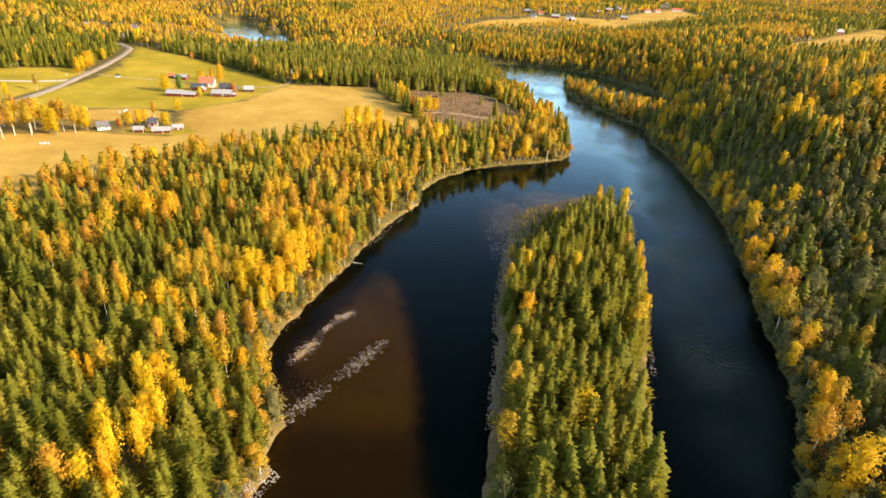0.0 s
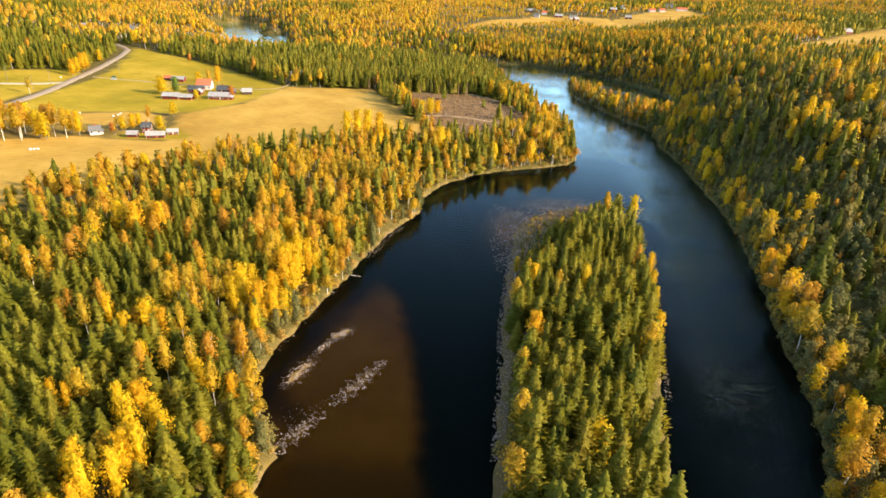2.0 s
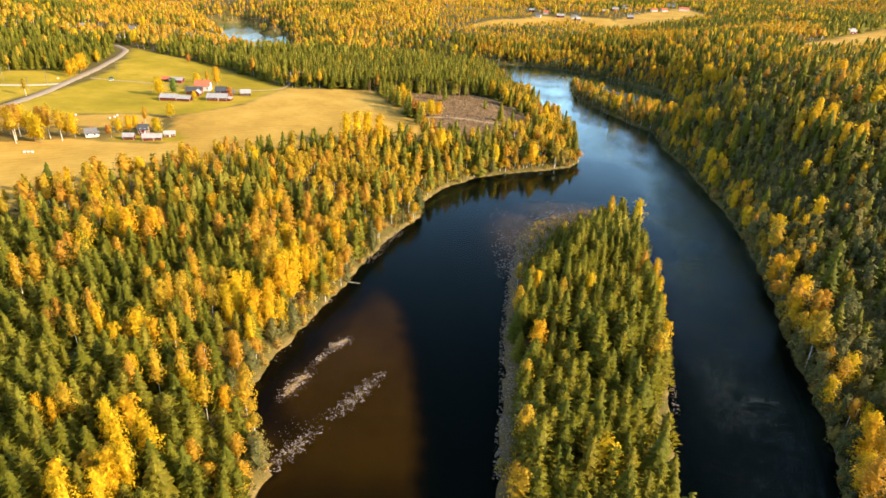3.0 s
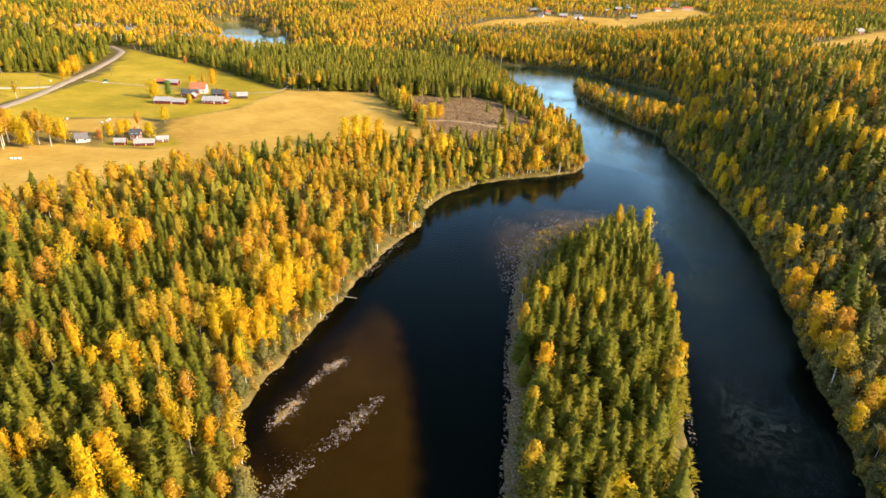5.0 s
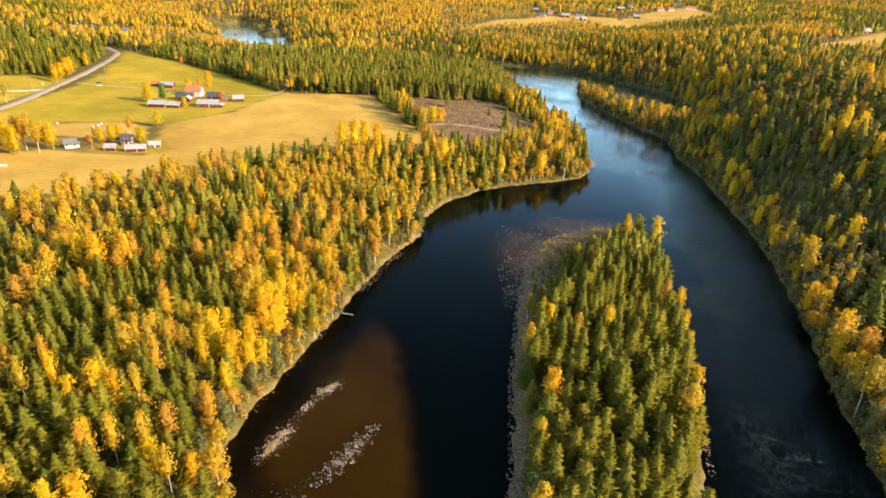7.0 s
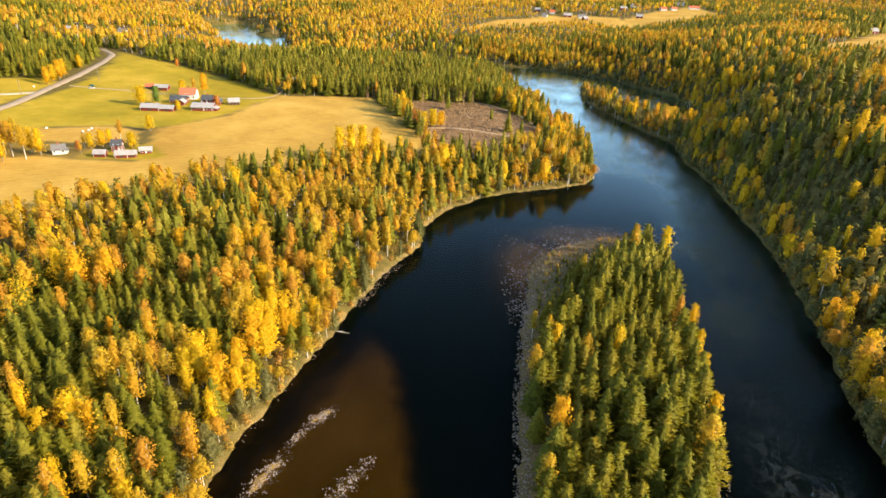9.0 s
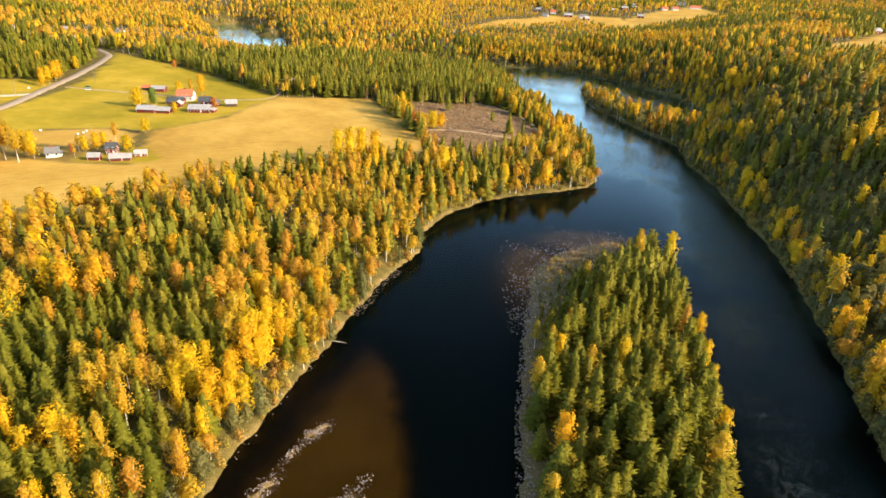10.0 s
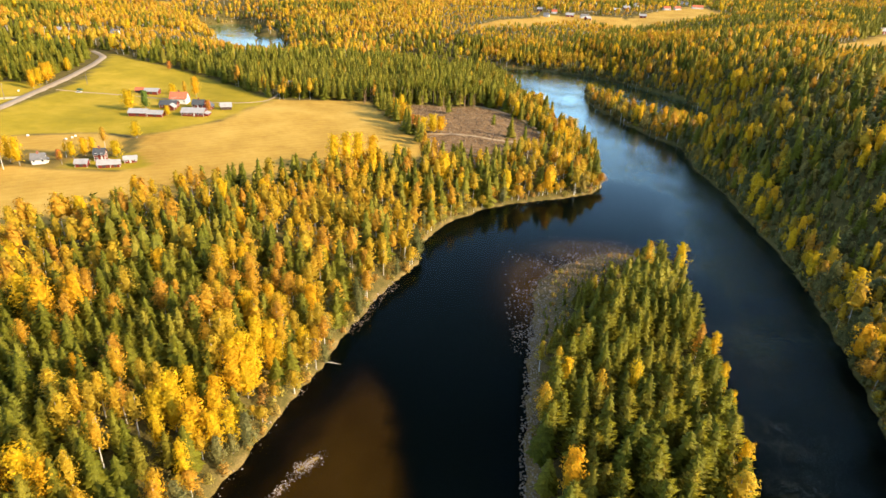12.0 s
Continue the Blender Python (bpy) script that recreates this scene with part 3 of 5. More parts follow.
def spruce(lod):
    h = 15.0
    levels, fronds = ((20, 10), (9, 6), (4, 4))[lod]
    base, rad = 0.06 * h, 2.5
    out = skirts(h, base, rad * (0.52, 0.62, 0.8)[lod], (10, 7, 4)[lod], (7, 6, 5)[lod], 0.8)
    for i in range(levels):
        f = min(max((i + rng.uniform(-0.3, 0.3)) / max(levels - 1, 1), 0.0), 0.97)
        r0 = rad * (1 - f) ** 0.74 * min(1.0, 0.72 + 2.5 * f) * rng.uniform(0.86, 1.1) + 0.14
        k = max(4, round(fronds * (0.55 + 0.45 * (1 - f))))
        t = 2 * math.pi * (np.arange(k) + rng.uniform(-0.3, 0.3, k)) / k + i * 1.3
        r = r0 * rng.uniform(0.66, 1.1, k)
        d = np.stack([np.cos(t), np.sin(t), np.zeros(k)], 1)
        z = base + (h - base) * f + rng.uniform(-0.25, 0.25, k)
        drop = rng.uniform(0.30, 0.55, k) * (1.15 - 0.5 * f)
        root = d * (0.1 * r)[:, None] + np.stack([0 * z, 0 * z, z + 0.12 * r], 1)
        tip = d * r[:, None] + np.stack([0 * z, 0 * z, z - drop * r], 1) + rng.normal(size=(k, 3)) * 0.12
        out.append(boughs(root, tip, r * (0.24, 0.40, 0.66)[lod] + 0.08, d * 0.95 + [0, 0, 0.7] + rng.normal(size=(k, 3)) * 0.25))
    lead = np.array([(0.12, 0, h - 1.0), (-0.08, 0.1, h - 1.0), (-0.08, -0.1, h - 1.0), (0, 0, h + 0.5)])
    out.append((lead, np.array([(0, 1, 3), (1, 2, 3), (2, 0, 3)]), unit(lead - [0, 0, h - 1.2])))
    wood = trunk(h * 0.9, 0.17, (5, 3, 3)[lod], 0.1, 0.1, (3, 2, 2)[lod])
    return joined(out), wood


def clumped(h, base, rad, prof, clumps, per, size, spread_r, flat=0.75, inner=0.25, needle=False):
    """Leaf clumps round a stem; prof gives the crown's outline."""
    out, ends = [], []
    for i in range(clumps):
        f = (i + rng.uniform(0, 1)) / clumps
        t = i * 2.39996 + rng.uniform(-0.5, 0.5)
        r = rad * prof(f) * rng.uniform(inner, 1.0) ** 0.6
        c = np.array([r * math.cos(t), r * math.sin(t), base + (h - base) * f])
        ends.append(c)
        off = unit(rng.normal(size=(per, 3))) * rng.uniform(0.3, 1.0, (per, 1)) ** 0.6 * spread_r * [1, 1, flat] * (0.5 + 0.6 * prof(f))
        n = off * 1.2 + np.array([math.cos(t), math.sin(t), 0.9]) * 0.6 + rng.normal(size=(per, 3)) * 0.22
        s = size * rng.uniform(0.7, 1.3, per)
        soft = unit(off) * 0.75 + np.array([math.cos(t) * 0.7, math.sin(t) * 0.7, 0.25 + 0.5 * f]) + rng.normal(size=(per, 3)) * 0.16
        if needle:
            out.append(needles(c + off, off + np.array([math.cos(t), math.sin(t), 1.1]) * 0.7 * spread_r, s * 1.7, s * 0.62, soft))
        else:
            out.append(blades(c + off, n, s, soft))
    return joined(out), ends


def wooded(h, ends, lod, r, up, bend, step):
    wood = [trunk(h, r, (6, 3, 3)[lod], bend, 0.15, (4, 3, 2)[lod])]
    if lod == 0:
        wood += [limb((0, 0, max(0.3, c[2] - up)), c, 0.05) for c in ends[::step]]
    return joined(wood)


def pine(lod):
    h = 14.0
    prof = lambda f: (0.75 + 0.9 * f) if f < 0.25 else 0.95 * (1 - (f - 0.25) / 0.75) ** 0.85 + 0.06
    n, per, size, sp = ((52, 10, 0.39, 0.62), (16, 5, 0.58, 0.75), (5, 4, 1.0, 0.9))[lod]
    crown, ends = clumped(h, 0.14 * h, 2.05, prof, n, per, size, sp, 0.65, 0.45, True)
    crown = joined(skirts(h, 0.16 * h, 2.05 * (0.56, 0.66, 0.8)[lod], (9, 6, 3)[lod], (7, 5, 4)[lod], 0.62, 0.15) + [crown])
    return crown, wooded(h * 0.93, ends, lod, 0.17, 0.5, 0.2, 5)


def tall_pine(lod):
    """A pine left at a wood's edge: long bare stem, crown in the top third."""
    h = 16.0
    prof = lambda f: 0.6 + 0.5 * math.sin(math.pi * min(1, 0.2 + 0.75 * f)) - 0.3 * f
    n, per, size, sp = ((26, 10, 0.36, 0.6), (9, 5, 0.58, 0.75), (4, 4, 1.0, 0.9))[lod]
    crown, ends = clumped(h, 0.58 * h, 1.5, prof, n, per, size, sp, 0.65, 0.3, True)
    crown = joined(core(h, 0.6 * h, 0.9, prof, 3, 5) + [crown])
    return crown, wooded(h * 0.95, ends, lod, 0.2, 0.4, 0.2, 4)


def birch(lod):
    h = 15.0
    prof = lambda f: 0.5 + 0.62 * math.sin(math.pi * min(1, f * 1.15 + 0.12)) if f < 0.6 else 1.08 * (1 - (f - 0.6) / 0.4 * 0.86)
    n, per, size, sp = ((42, 11, 0.31, 0.72), (17, 6, 0.48, 0.78), (5, 3, 1.0, 0.95))[lod]
    crown, ends = clumped(h, 0.42 * h, 1.6, prof, n, per, size, sp, 1.05, 0.2)
    crown = joined(core(h, 0.41 * h, 1.6 * (0.55, 0.66, 0.75)[lod], prof, (4, 3, 2)[lod], (5, 5, 4)[lod]) + [crown])
    return crown, wooded(h * 0.92, ends, lod, (0.14, 0.14, 0.15)[lod], 1.6, 0.5, 4)


def aspen(lod):
    h = 14.0
    prof = lambda f: 0.5 + 0.6 * math.sin(math.pi * (0.1 + 0.8 * f)) ** 0.8 - 0.22 * f
    n, per, size, sp = ((54, 15, 0.35, 0.92), (26, 9, 0.5, 0.95), (6, 4, 1.15, 1.2))[lod]
    crown, ends = clumped(h, 0.16 * h, 2.5, prof, n, per, size, sp, 0.9, 0.25)
    crown = joined(core(h, 0.15 * h, 2.5 * (0.6, 0.68, 0.75)[lod], prof, (4, 3, 2)[lod], (6, 6, 4)[lod]) + [crown])
    return crown, wooded(h * 0.85, ends, lod, 0.20, 1.5, 0.4, 4)


def willow(lod):
    h = 9.0
    prof = lambda f: 0.55 + 0.55 * math.sin(math.pi * (0.15 + 0.75 * f)) - 0.25 * f
    n, per, size, sp = ((32, 13, 0.32, 0.85), (13, 7, 0.52, 0.85), (5, 4, 1.1, 0.9))[lod]
    crown, ends = clumped(h, 0.1 * h, 1.8, prof, n, per, size, sp, 0.9, 0.2)
    crown = joined(core(h, 0.1 * h, 1.8 * (0.55, 0.66, 0.75)[lod], prof, (3, 3, 2)[lod], (5, 5, 4)[lod]) + [crown])
    return crown, wooded(h * 0.8, ends, lod, 0.10, 3.0, 0.6, 4)


def shrub(lod):
    h = 2.6
    prof = lambda f: 0.8 + 0.3 * math.sin(math.pi * f) - 0.35 * f
    n, per, size, sp = ((16, 10, 0.27, 0.55), (7, 5, 0.6, 0.6), (3, 4, 1.2, 0.6))[lod]
    crown, ends = clumped(h, 0.1 * h, 1.1, prof, n, per, size, sp, 0.8, 0.2)
    return crown, joined([limb((0, 0, -0.2), c, 0.03) for c in ends[::3]])


#        name, maker, leaf, bark, lowest and highest size (times the shape's own)
KINDS = [
    ("spruce", spruce, M_SPRUCE, M_BARK, 0.68, 1.12),
    ("pine", pine, M_PINE, M_BARK, 0.75, 1.12),
    ("birch", birch, M_BIRCH, M_BIRCHBARK, 0.65, 1.08),
    ("aspen", aspen, M_ASPEN, M_ASPENBARK, 0.75, 1.08),
    ("willow", willow, M_WILLOW, M_ASPENBARK, 0.7, 1.25),
    ("shrub", shrub, M_SHRUB, M_BARK, 0.6, 1.3),
    ("tall_pine", tall_pine, M_PINE, M_PINEBARK, 0.8, 1.1),
]
SHAPES = {(k, lod): [KINDS[k][1](lod) for _ in range((4, 3, 3)[lod])] for k in range(len(KINDS)) for lod in range(3)}

# ---------------------------------------------------------------- which trees grow where
ASPENS = [(-64, 107, 4.2), (-59, 105, 4.2), (-56, 95, 3.6), (-54, 105, 3.4), (-61, 87, 5.2), (-65, 90, 3.2), (-65, 81, 2.6), (-49, 207, 7.5), (-44, 188, 7.0), (-47, 178, 5), (-38, 179, 3.6),
          (-57, 165, 8), (-51, 163, 6), (-75, 145, 3.6), (-72, 140, 2.8), (-51, 149, 2.6), (-54, 353, 5), (-46, 362, 5), (-38, 364, 5), (-13, 403, 3.5), (-17, 401, 3.5)]
BIRCHES = [(-158, 218, 9), (-149, 221, 9), (-136, 223, 11), (-119, 227, 12), (-102, 225, 10), (-117, 202, 10), (-102, 205, 8), (-105, 256, 9), (-99, 265, 8), (-130, 240, 9), (-42, 248, 10), (-31, 241, 8), (-39, 218, 9), (-30, 208, 5),
           (-51, 256, 8), (-19, 295, 9), (-72, 162, 4), (-66, 161, 4.4), (-65, 171, 4), (-62, 193, 3.2), (-39, 102, 3.4), (25, 345, 9), (60, 365, 14), (68, 430, 12), (60, 500, 12), (-133, 217, 8), (-96, 204, 6)]
CONIFERS = [(-103, 158, 9), (-92, 165, 8), (-108, 139, 10), (-99, 142, 7), (-93, 122, 10), (-88, 107, 9), (-78, 92, 9), (-86, 126, 6), (-78, 126, 6), (-84, 200, 9), (-75, 213, 9), (-75, 246, 7), (-83, 187, 6), (-73, 190, 5.5),
            (-67, 243, 5), (-51, 82, 5), (-42, 87, 4.5), (-47, 93, 3), (-65, 139, 4), (-58, 139, 5), (-51, 133, 4.4), (-45, 149, 3.6), (-43, 113, 3.4), (-43, 165, 2.6), (-129, 193, 4), (-142, 195, 5), (-76, 178, 6)]
CONIFERS_NORTH = [(-77, 303, 10), (-82, 290, 8), (-67, 310, 9), (-20, 320, 12), (10, 350, 12), (-63, 153, 4), (-75, 132, 5), (-49, 146, 2.6), (-115, 120, 14), (-100, 95, 12)]
WILLOWS = [(143, 223, 7), (132, 220, 4), (122, 175, 8), (132, 178, 9), (149, 206, 9), (134, 235, 4), (116, 157, 9), (145, 272, 5), (165, 235, 12), (150, 180, 10)]
YELLOW_EAST = [(134, 265, 3.2), (123, 227, 3.2), (123, 198, 2.2), (123, 208, 2.2), (118, 184, 2.8), (110, 168, 2.6), (106, 157, 2), (137, 294, 2.4), (184, 318, 5), (197, 314, 3.4), (182, 284, 3.2), (210, 315, 2.6),
               (225, 552, 9), (222, 531, 10), (138, 388, 3.4), (145, 370, 2.6), (136, 313, 2.2), (258, 428, 9), (277, 413, 8), (170, 426, 7)]
BIRCHES_EAST = [(172, 312, 7), (162, 327, 7), (153, 338, 6), (166, 368, 9), (178, 392, 9), (160, 420, 10), (195, 350, 8), (190, 440, 12), (205, 465, 12), (150, 395, 6), (143, 350, 3)]
# aspens and birches that stand out singly in the wood: kind, x, y, height (times the shape's own)
STANDOUTS = [(3, -61, 87, 1.05), (3, -57, 90, 1.0), (3, -64, 91, 0.95), (3, -61, 104, 0.95), (3, -57, 106, 0.9), (3, -56, 97, 0.95), (3, -65, 108, 0.9), (3, -60, 83, 0.9), (3, -55, 76, 0.85), (3, -81, 111, 0.62), (3, -78, 111, 0.6), (3, -58, 157, 0.8), (3, -50, 150, 0.85), (3, -68, 125, 0.85), (3, -85, 142, 0.85), (3, -51, 141, 0.85), (2, -67, 122, 0.9), (2, -63, 125, 0.95), (2, -58, 127, 0.95),
             (2, -51, 121, 0.85), (2, -88, 145, 0.9), (2, -88, 137, 0.9), (2, -111, 153, 0.95), (2, -121, 160, 0.95), (2, -74, 158, 0.9), (2, -66, 150, 0.95), (2, -66, 141, 0.9), (2, -50, 139, 0.9), (3, 140, 232, 0.75), (3, 144, 247, 0.75),
             (3, 133, 212, 0.7), (3, 75, 202, 0.80), (3, 71, 187, 0.80), (3, 69, 177, 0.75), (3, 64, 158, 0.85), (2, 69, 199, 0.90), (3, 75, 230, 0.70), (2, 70, 250, 0.90), (3, 47, 181, 0.90), (3, 31, 183, 0.85), (2, 38, 178, 0.80), (2, 36, 197, 0.75), (3, 58, 178, 0.60), (2, 30, 190, 0.70)]
OPEN_LAND = [STUBBLE, STUBBLE_STRIP, MEADOW, MEADOW_WEST, YARD, FAR_FIELD, RIGHT_FIELD, WEST_GLADE, NORTH_FIELD]


def blobs(x, y, rows):
    v = np.zeros(x.shape)
    for bx, by, r in rows:
        v = np.maximum(v, np.exp(-((((x - bx) ** 2 + (y - by) ** 2) / (r * r)) ** 1.5)))
    return v


def weights(x, y, s, isl):
    """Shares of spruce, pine, birch, aspen, willow and shrub at each place."""
    n1, n2, n3 = patchy(x, y, 16, 41), patchy(x, y, 45, 42), patchy(x, y, 130, 43)
    w = np.zeros((len(x), 6))
    cx = np.interp(y, [-300, 60, 100, 350, 430, 560, 660, 740], [20, 30, 35, 105, 108, 85, 75, 60])
    east = (x > cx) & (y < 720)
    con = np.clip(0.30 + 2.0 * (0.6 * n1 + 0.4 * n2 - 0.30), 0.10, 0.97)
    w[:, 0], w[:, 1], w[:, 2], w[:, 3] = 0.62 * con, 0.38 * con, 1.05 - con, 0.05
    con = np.where(~east & (x < -15) & (y > 195) & (y < 330), con * 0.75, con)
    con = np.where((x > -140) & ~east & (y < 190) & ((x < -66) | (y < 158)), np.maximum(con, 0.86), con)
    w[:, 0], w[:, 1], w[:, 2] = 0.58 * con, 0.42 * con, 1.03 - con
    verge = (sdf(x, y, STUBBLE) < 15) & (x < -95) & (y < 300)
    for j, share in enumerate((0.06, 0.05, 0.80, 0.09)):
        w[:, j] = np.where(verge, share, w[:, j])
    far = y > 620
    con_far = np.clip(4.4 * (0.45 * n2 + 0.55 * n3 - 0.46) + 0.5 * ease(180, 330, x), 0.05, 0.95)
    for j, share in enumerate((0.5 * con_far, 0.5 * con_far, 0.95 - con_far, 0.05 * np.ones(len(x)))):
        w[:, j] = np.where(far, share, w[:, j])
    # dim mixed slope on the east side
    for j, share in enumerate((0.30, 0.10, 0.10, 0.02, 0.48)):
        w[:, j] = np.where(east, share * (1.6 * n1 if j == 2 else 1.0), w[:, j])
    for j, share in enumerate((0.46, 0.16, 0.30, 0.04, 0.06)):
        w[:, j] = np.where(east & (y > 440 - 0.25 * (x - 180).clip(0, 200)), share, w[:, j])
    for j, share in enumerate((0.34, 0.12, 0.16, 0.03, 0.36)):
        w[:, j] = np.where(east & (x > 175) & (y < 600), share, w[:, j])
    edge = east & (s < 9)
    for j, share in enumerate((0.08, 0.02, 0.44, 0.42, 0.18)):
        w[:, j] = np.where(edge, share, w[:, j])
    spit = east & (y > 430) & (s < 30)
    for j, share in enumerate((0.10, 0.06, 0.46, 0.14, 0.34)):
        w[:, j] = np.where(spit, share, w[:, j])
    wood = (sdf(x, y, [(-260, 560), (-235, 500), (-150, 500), (-60, 474), (-5, 476), (45, 490), (52, 560), (45, 640), (-60, 690), (-190, 640)]) < 0) & (s > 12)
    for j, share in enumerate((0.2, 0.78, 0.02, 0.0)):
        w[:, j] = np.where(wood, share, w[:, j])
    west = (x < -246) & (y < 585 + 0.1 * (x + 300)) & (y > 390)
    for j, share in enumerate((0.86, 0.1, 0.03, 0.01)):
        w[:, j] = np.where(west, share, w[:, j])
    for rows, shares in ((ASPENS, (0.05, 0.03, 0.15, 1.0, 0, 0)), (BIRCHES, (0.08, 0.05, 1.0, 0.03, 0, 0)), (BIRCHES_EAST, (0.10, 0.05, 0.9, 0.12, 0.1, 0)), (CONIFERS + CONIFERS_NORTH, (0.55, 0.45, 0.04, 0, 0, 0)), (WILLOWS, (0.05, 0.05, 0.1, 0.02, 1.0, 0)), (YELLOW_EAST, (0.1, 0.0, 0.5, 0.7, 0, 0))):
        b = blobs(x, y, rows)[:, None]
        w = w * (1 - b) + b * np.array(shares)
    # island: pines and small spruces, birches along the sunny edge
    sunny = np.interp(y, [60, 143, 200, 250, 280], [50, 63, 75, 84, 83]) - x
    w_isl = np.array([0.34, 0.62, 0.02, 0.01, 0.0, 0.0])[None, :] + 0 * w
    strip_w = np.where((sunny < 6.5) & (patchy(x, y, 9, 44) > 0.22), 1.0, 0.0)[:, None]
    w_isl = w_isl * (1 - strip_w) + strip_w * np.array([0.10, 0.78, 0.08, 0.04, 0, 0])
    w_isl = np.where((isl < 6)[:, None] & (sunny > 12)[:, None], np.array([0.15, 0.25, 0.25, 0, 0.1, 0.3]), w_isl)
    w = np.where((isl > -1)[:, None], w_isl, w)
    # bushes at the water's edge
    w = np.where(((s < np.where(east | ((y > 290) & (x > -10)), 1.5, 3.4)) & (isl < -1))[:, None], np.array([0.04, 0.02, 0.16, 0.02, 0.15, 0.6]), w)
    return w


def plant(x0, x1, y0, y1, step):
    """Jittered places on wooded ground."""
    ax, ay = np.meshgrid(np.arange(x0, x1, step), np.arange(y0, y1, step))
    ax = ax.ravel() + rng.uniform(-0.46, 0.46, ax.size) * step
    ay = ay.ravel() + rng.uniform(-0.46, 0.46, ay.size) * step
    return ax, ay


BENCH = [(138, 250), (150, 300), (150, 325), (166, 330), (178, 305), (172, 268), (160, 240)]
TIP = [(18, 203), (30, 206), (37, 214), (43, 230), (48, 241), (55, 248), (64, 256), (74, 264), (92, 266), (92, 300), (10, 300)]
FAR_SPOTS = [(145, 1195), (149, 1130), (168, 1176), (191, 1152), (215, 1147), (217, 1126), (289, 1238), (317, 1277), (354, 1341), (321, 1175), (398, 1295), (421, 1304), (475, 1429), (471, 1337),
             (502, 823), (-380, 666), (-340, 688), (-314, 653), (-440, 975)]


def grown(x, y):
    s, isl = land(x, y)
    ok = s > 0.9
    mid = np.interp(y, [60, 143, 200, 250, 290], [31, 40, 50, 60, 68])
    ok &= ~((isl > -1) & (s < 2.6) & (x < mid)) | (rng.uniform(size=len(x)) < 0.10)
    ok &= ~((isl > -1) & (sdf(x, y, TIP) < 0))
    ok &= ~((isl > -1) & (s < np.interp(y, [200, 245], [3.2, 1.6])) & (x > mid))
    for p in OPEN_LAND:
        ok &= sdf(x, y, p) > 1.0
    ok &= (sdf(x, y, CLEARCUT) > 0) | (rng.uniform(size=len(x)) < 0.012)
    for line, gap in ((ROAD, 8), (ROAD_SIDE, 4), (TRACK_FARM, 3)):
        ok &= line_distance(x, y, line) > gap
    # village gardens and the strip of thin wood west of the small houses
    ok &= sdf(x, y, ROUGH) > 0
    for hx, hy in FAR_SPOTS:
        ok &= np.hypot(x - hx, (y - hy + 14) * 0.6) > (14 if hx > 0 else 8)
    ok &= line_distance(x, y, DITCH) > 6
    for _, hx, hy, _ in STANDOUTS:
        ok &= np.hypot(x - hx, y - hy) > 2.2
    ok &= np.hypot(x + 122, y - 504) > 13
    ok &= np.hypot(x + 180, y - 313) > 8
    ok &= np.hypot(x + 155, y - 320) > 19
    ok &= np.hypot(x + 152, y - 346) > 22
    return ok, s, isl


def in_view(x, y, slack=14.0):
    return np.abs(x) < (y + 35) * 0.80 + slack


def choose(x, y, s, isl):
    w = weights(x, y, s, isl)
    c = np.cumsum(w, 1)
    return (rng.uniform(size=len(x))[:, None] * c[:, -1:] > c).sum(1).clip(0, 5)


def cx_east(y):
    return np.interp(y, [-300, 60, 100, 350, 430], [55, 60, 72, 112, 125])


def cx_spit(y):
    return np.interp(y, [400, 430, 560, 640], [130, 110, 95, 95])


def stand(lod, x, y, kind, s, isl):
    z = height(x, y)
    sizes = np.array([(k[4], k[5]) for k in KINDS])
    u = rng.uniform(size=len(x))
    size = sizes[kind, 0] + (sizes[kind, 1] - sizes[kind, 0]) * u
    size = size * (0.82 + 0.32 * patchy(x, y, 22, 45))
    size = np.where((x > cx_east(y)) & (y < 480), size * (0.62 + 0.62 * rng.uniform(size=len(x)) ** 1.5), size)
    size = np.where((x > -350) & (x < -150) & (y > 650) & (y < 800), size * 0.55, size)
    size = np.where((x > -20) & (x < 480) & (y > 830) & (y < 1130 + 0.2 * x), size * 0.62, size)
    size = np.where((x > 300) & (x < 600) & (y > 560) & (y < 0.9 * x + 330), size * 0.7, size)
    size = np.where((x > cx_spit(y)) & (x < 180) & (y > 430) & (y < 640), size * np.interp(y, [430, 560, 600, 625], [1.12, 1.0, 0.75, 0.35]), size)
    size = np.where((sdf(x, y, BENCH) < 0), size * 0.78, size)
    point = (x > -10) & (x < 95) & (y > 290) & (y < 520)
    size = np.where((isl <= -1) & (s < 9) & (kind < 4), size * np.where(point, 1.12, 0.9), size)
    size = np.where((isl <= -1) & (kind < 2), size * 0.92, size)
    size = np.where((isl > -1) & (kind < 4) & (x < 70), size * np.clip(0.42 + 0.05 * sdf(x, y, TIP), 0.42, 1.0), size)
    size = np.where((kind == 2) & (lod > 0), size * 0.92, size)
    wide = size * 1.06 * rng.uniform(0.88, 1.2, len(x)) * np.array([[1.62, 1.68, 1.7], [1.62, 1.68, 1.7], [1.42, 1.66, 1.95], [1.12, 1.2, 1.4], [1.15, 1.2, 1.3], [1.0, 1.0, 1.3]])[kind, lod]
    return np.stack([x, y, z - 0.1], 1), size, wide, rng.uniform(0, 2 * math.pi, len(x))


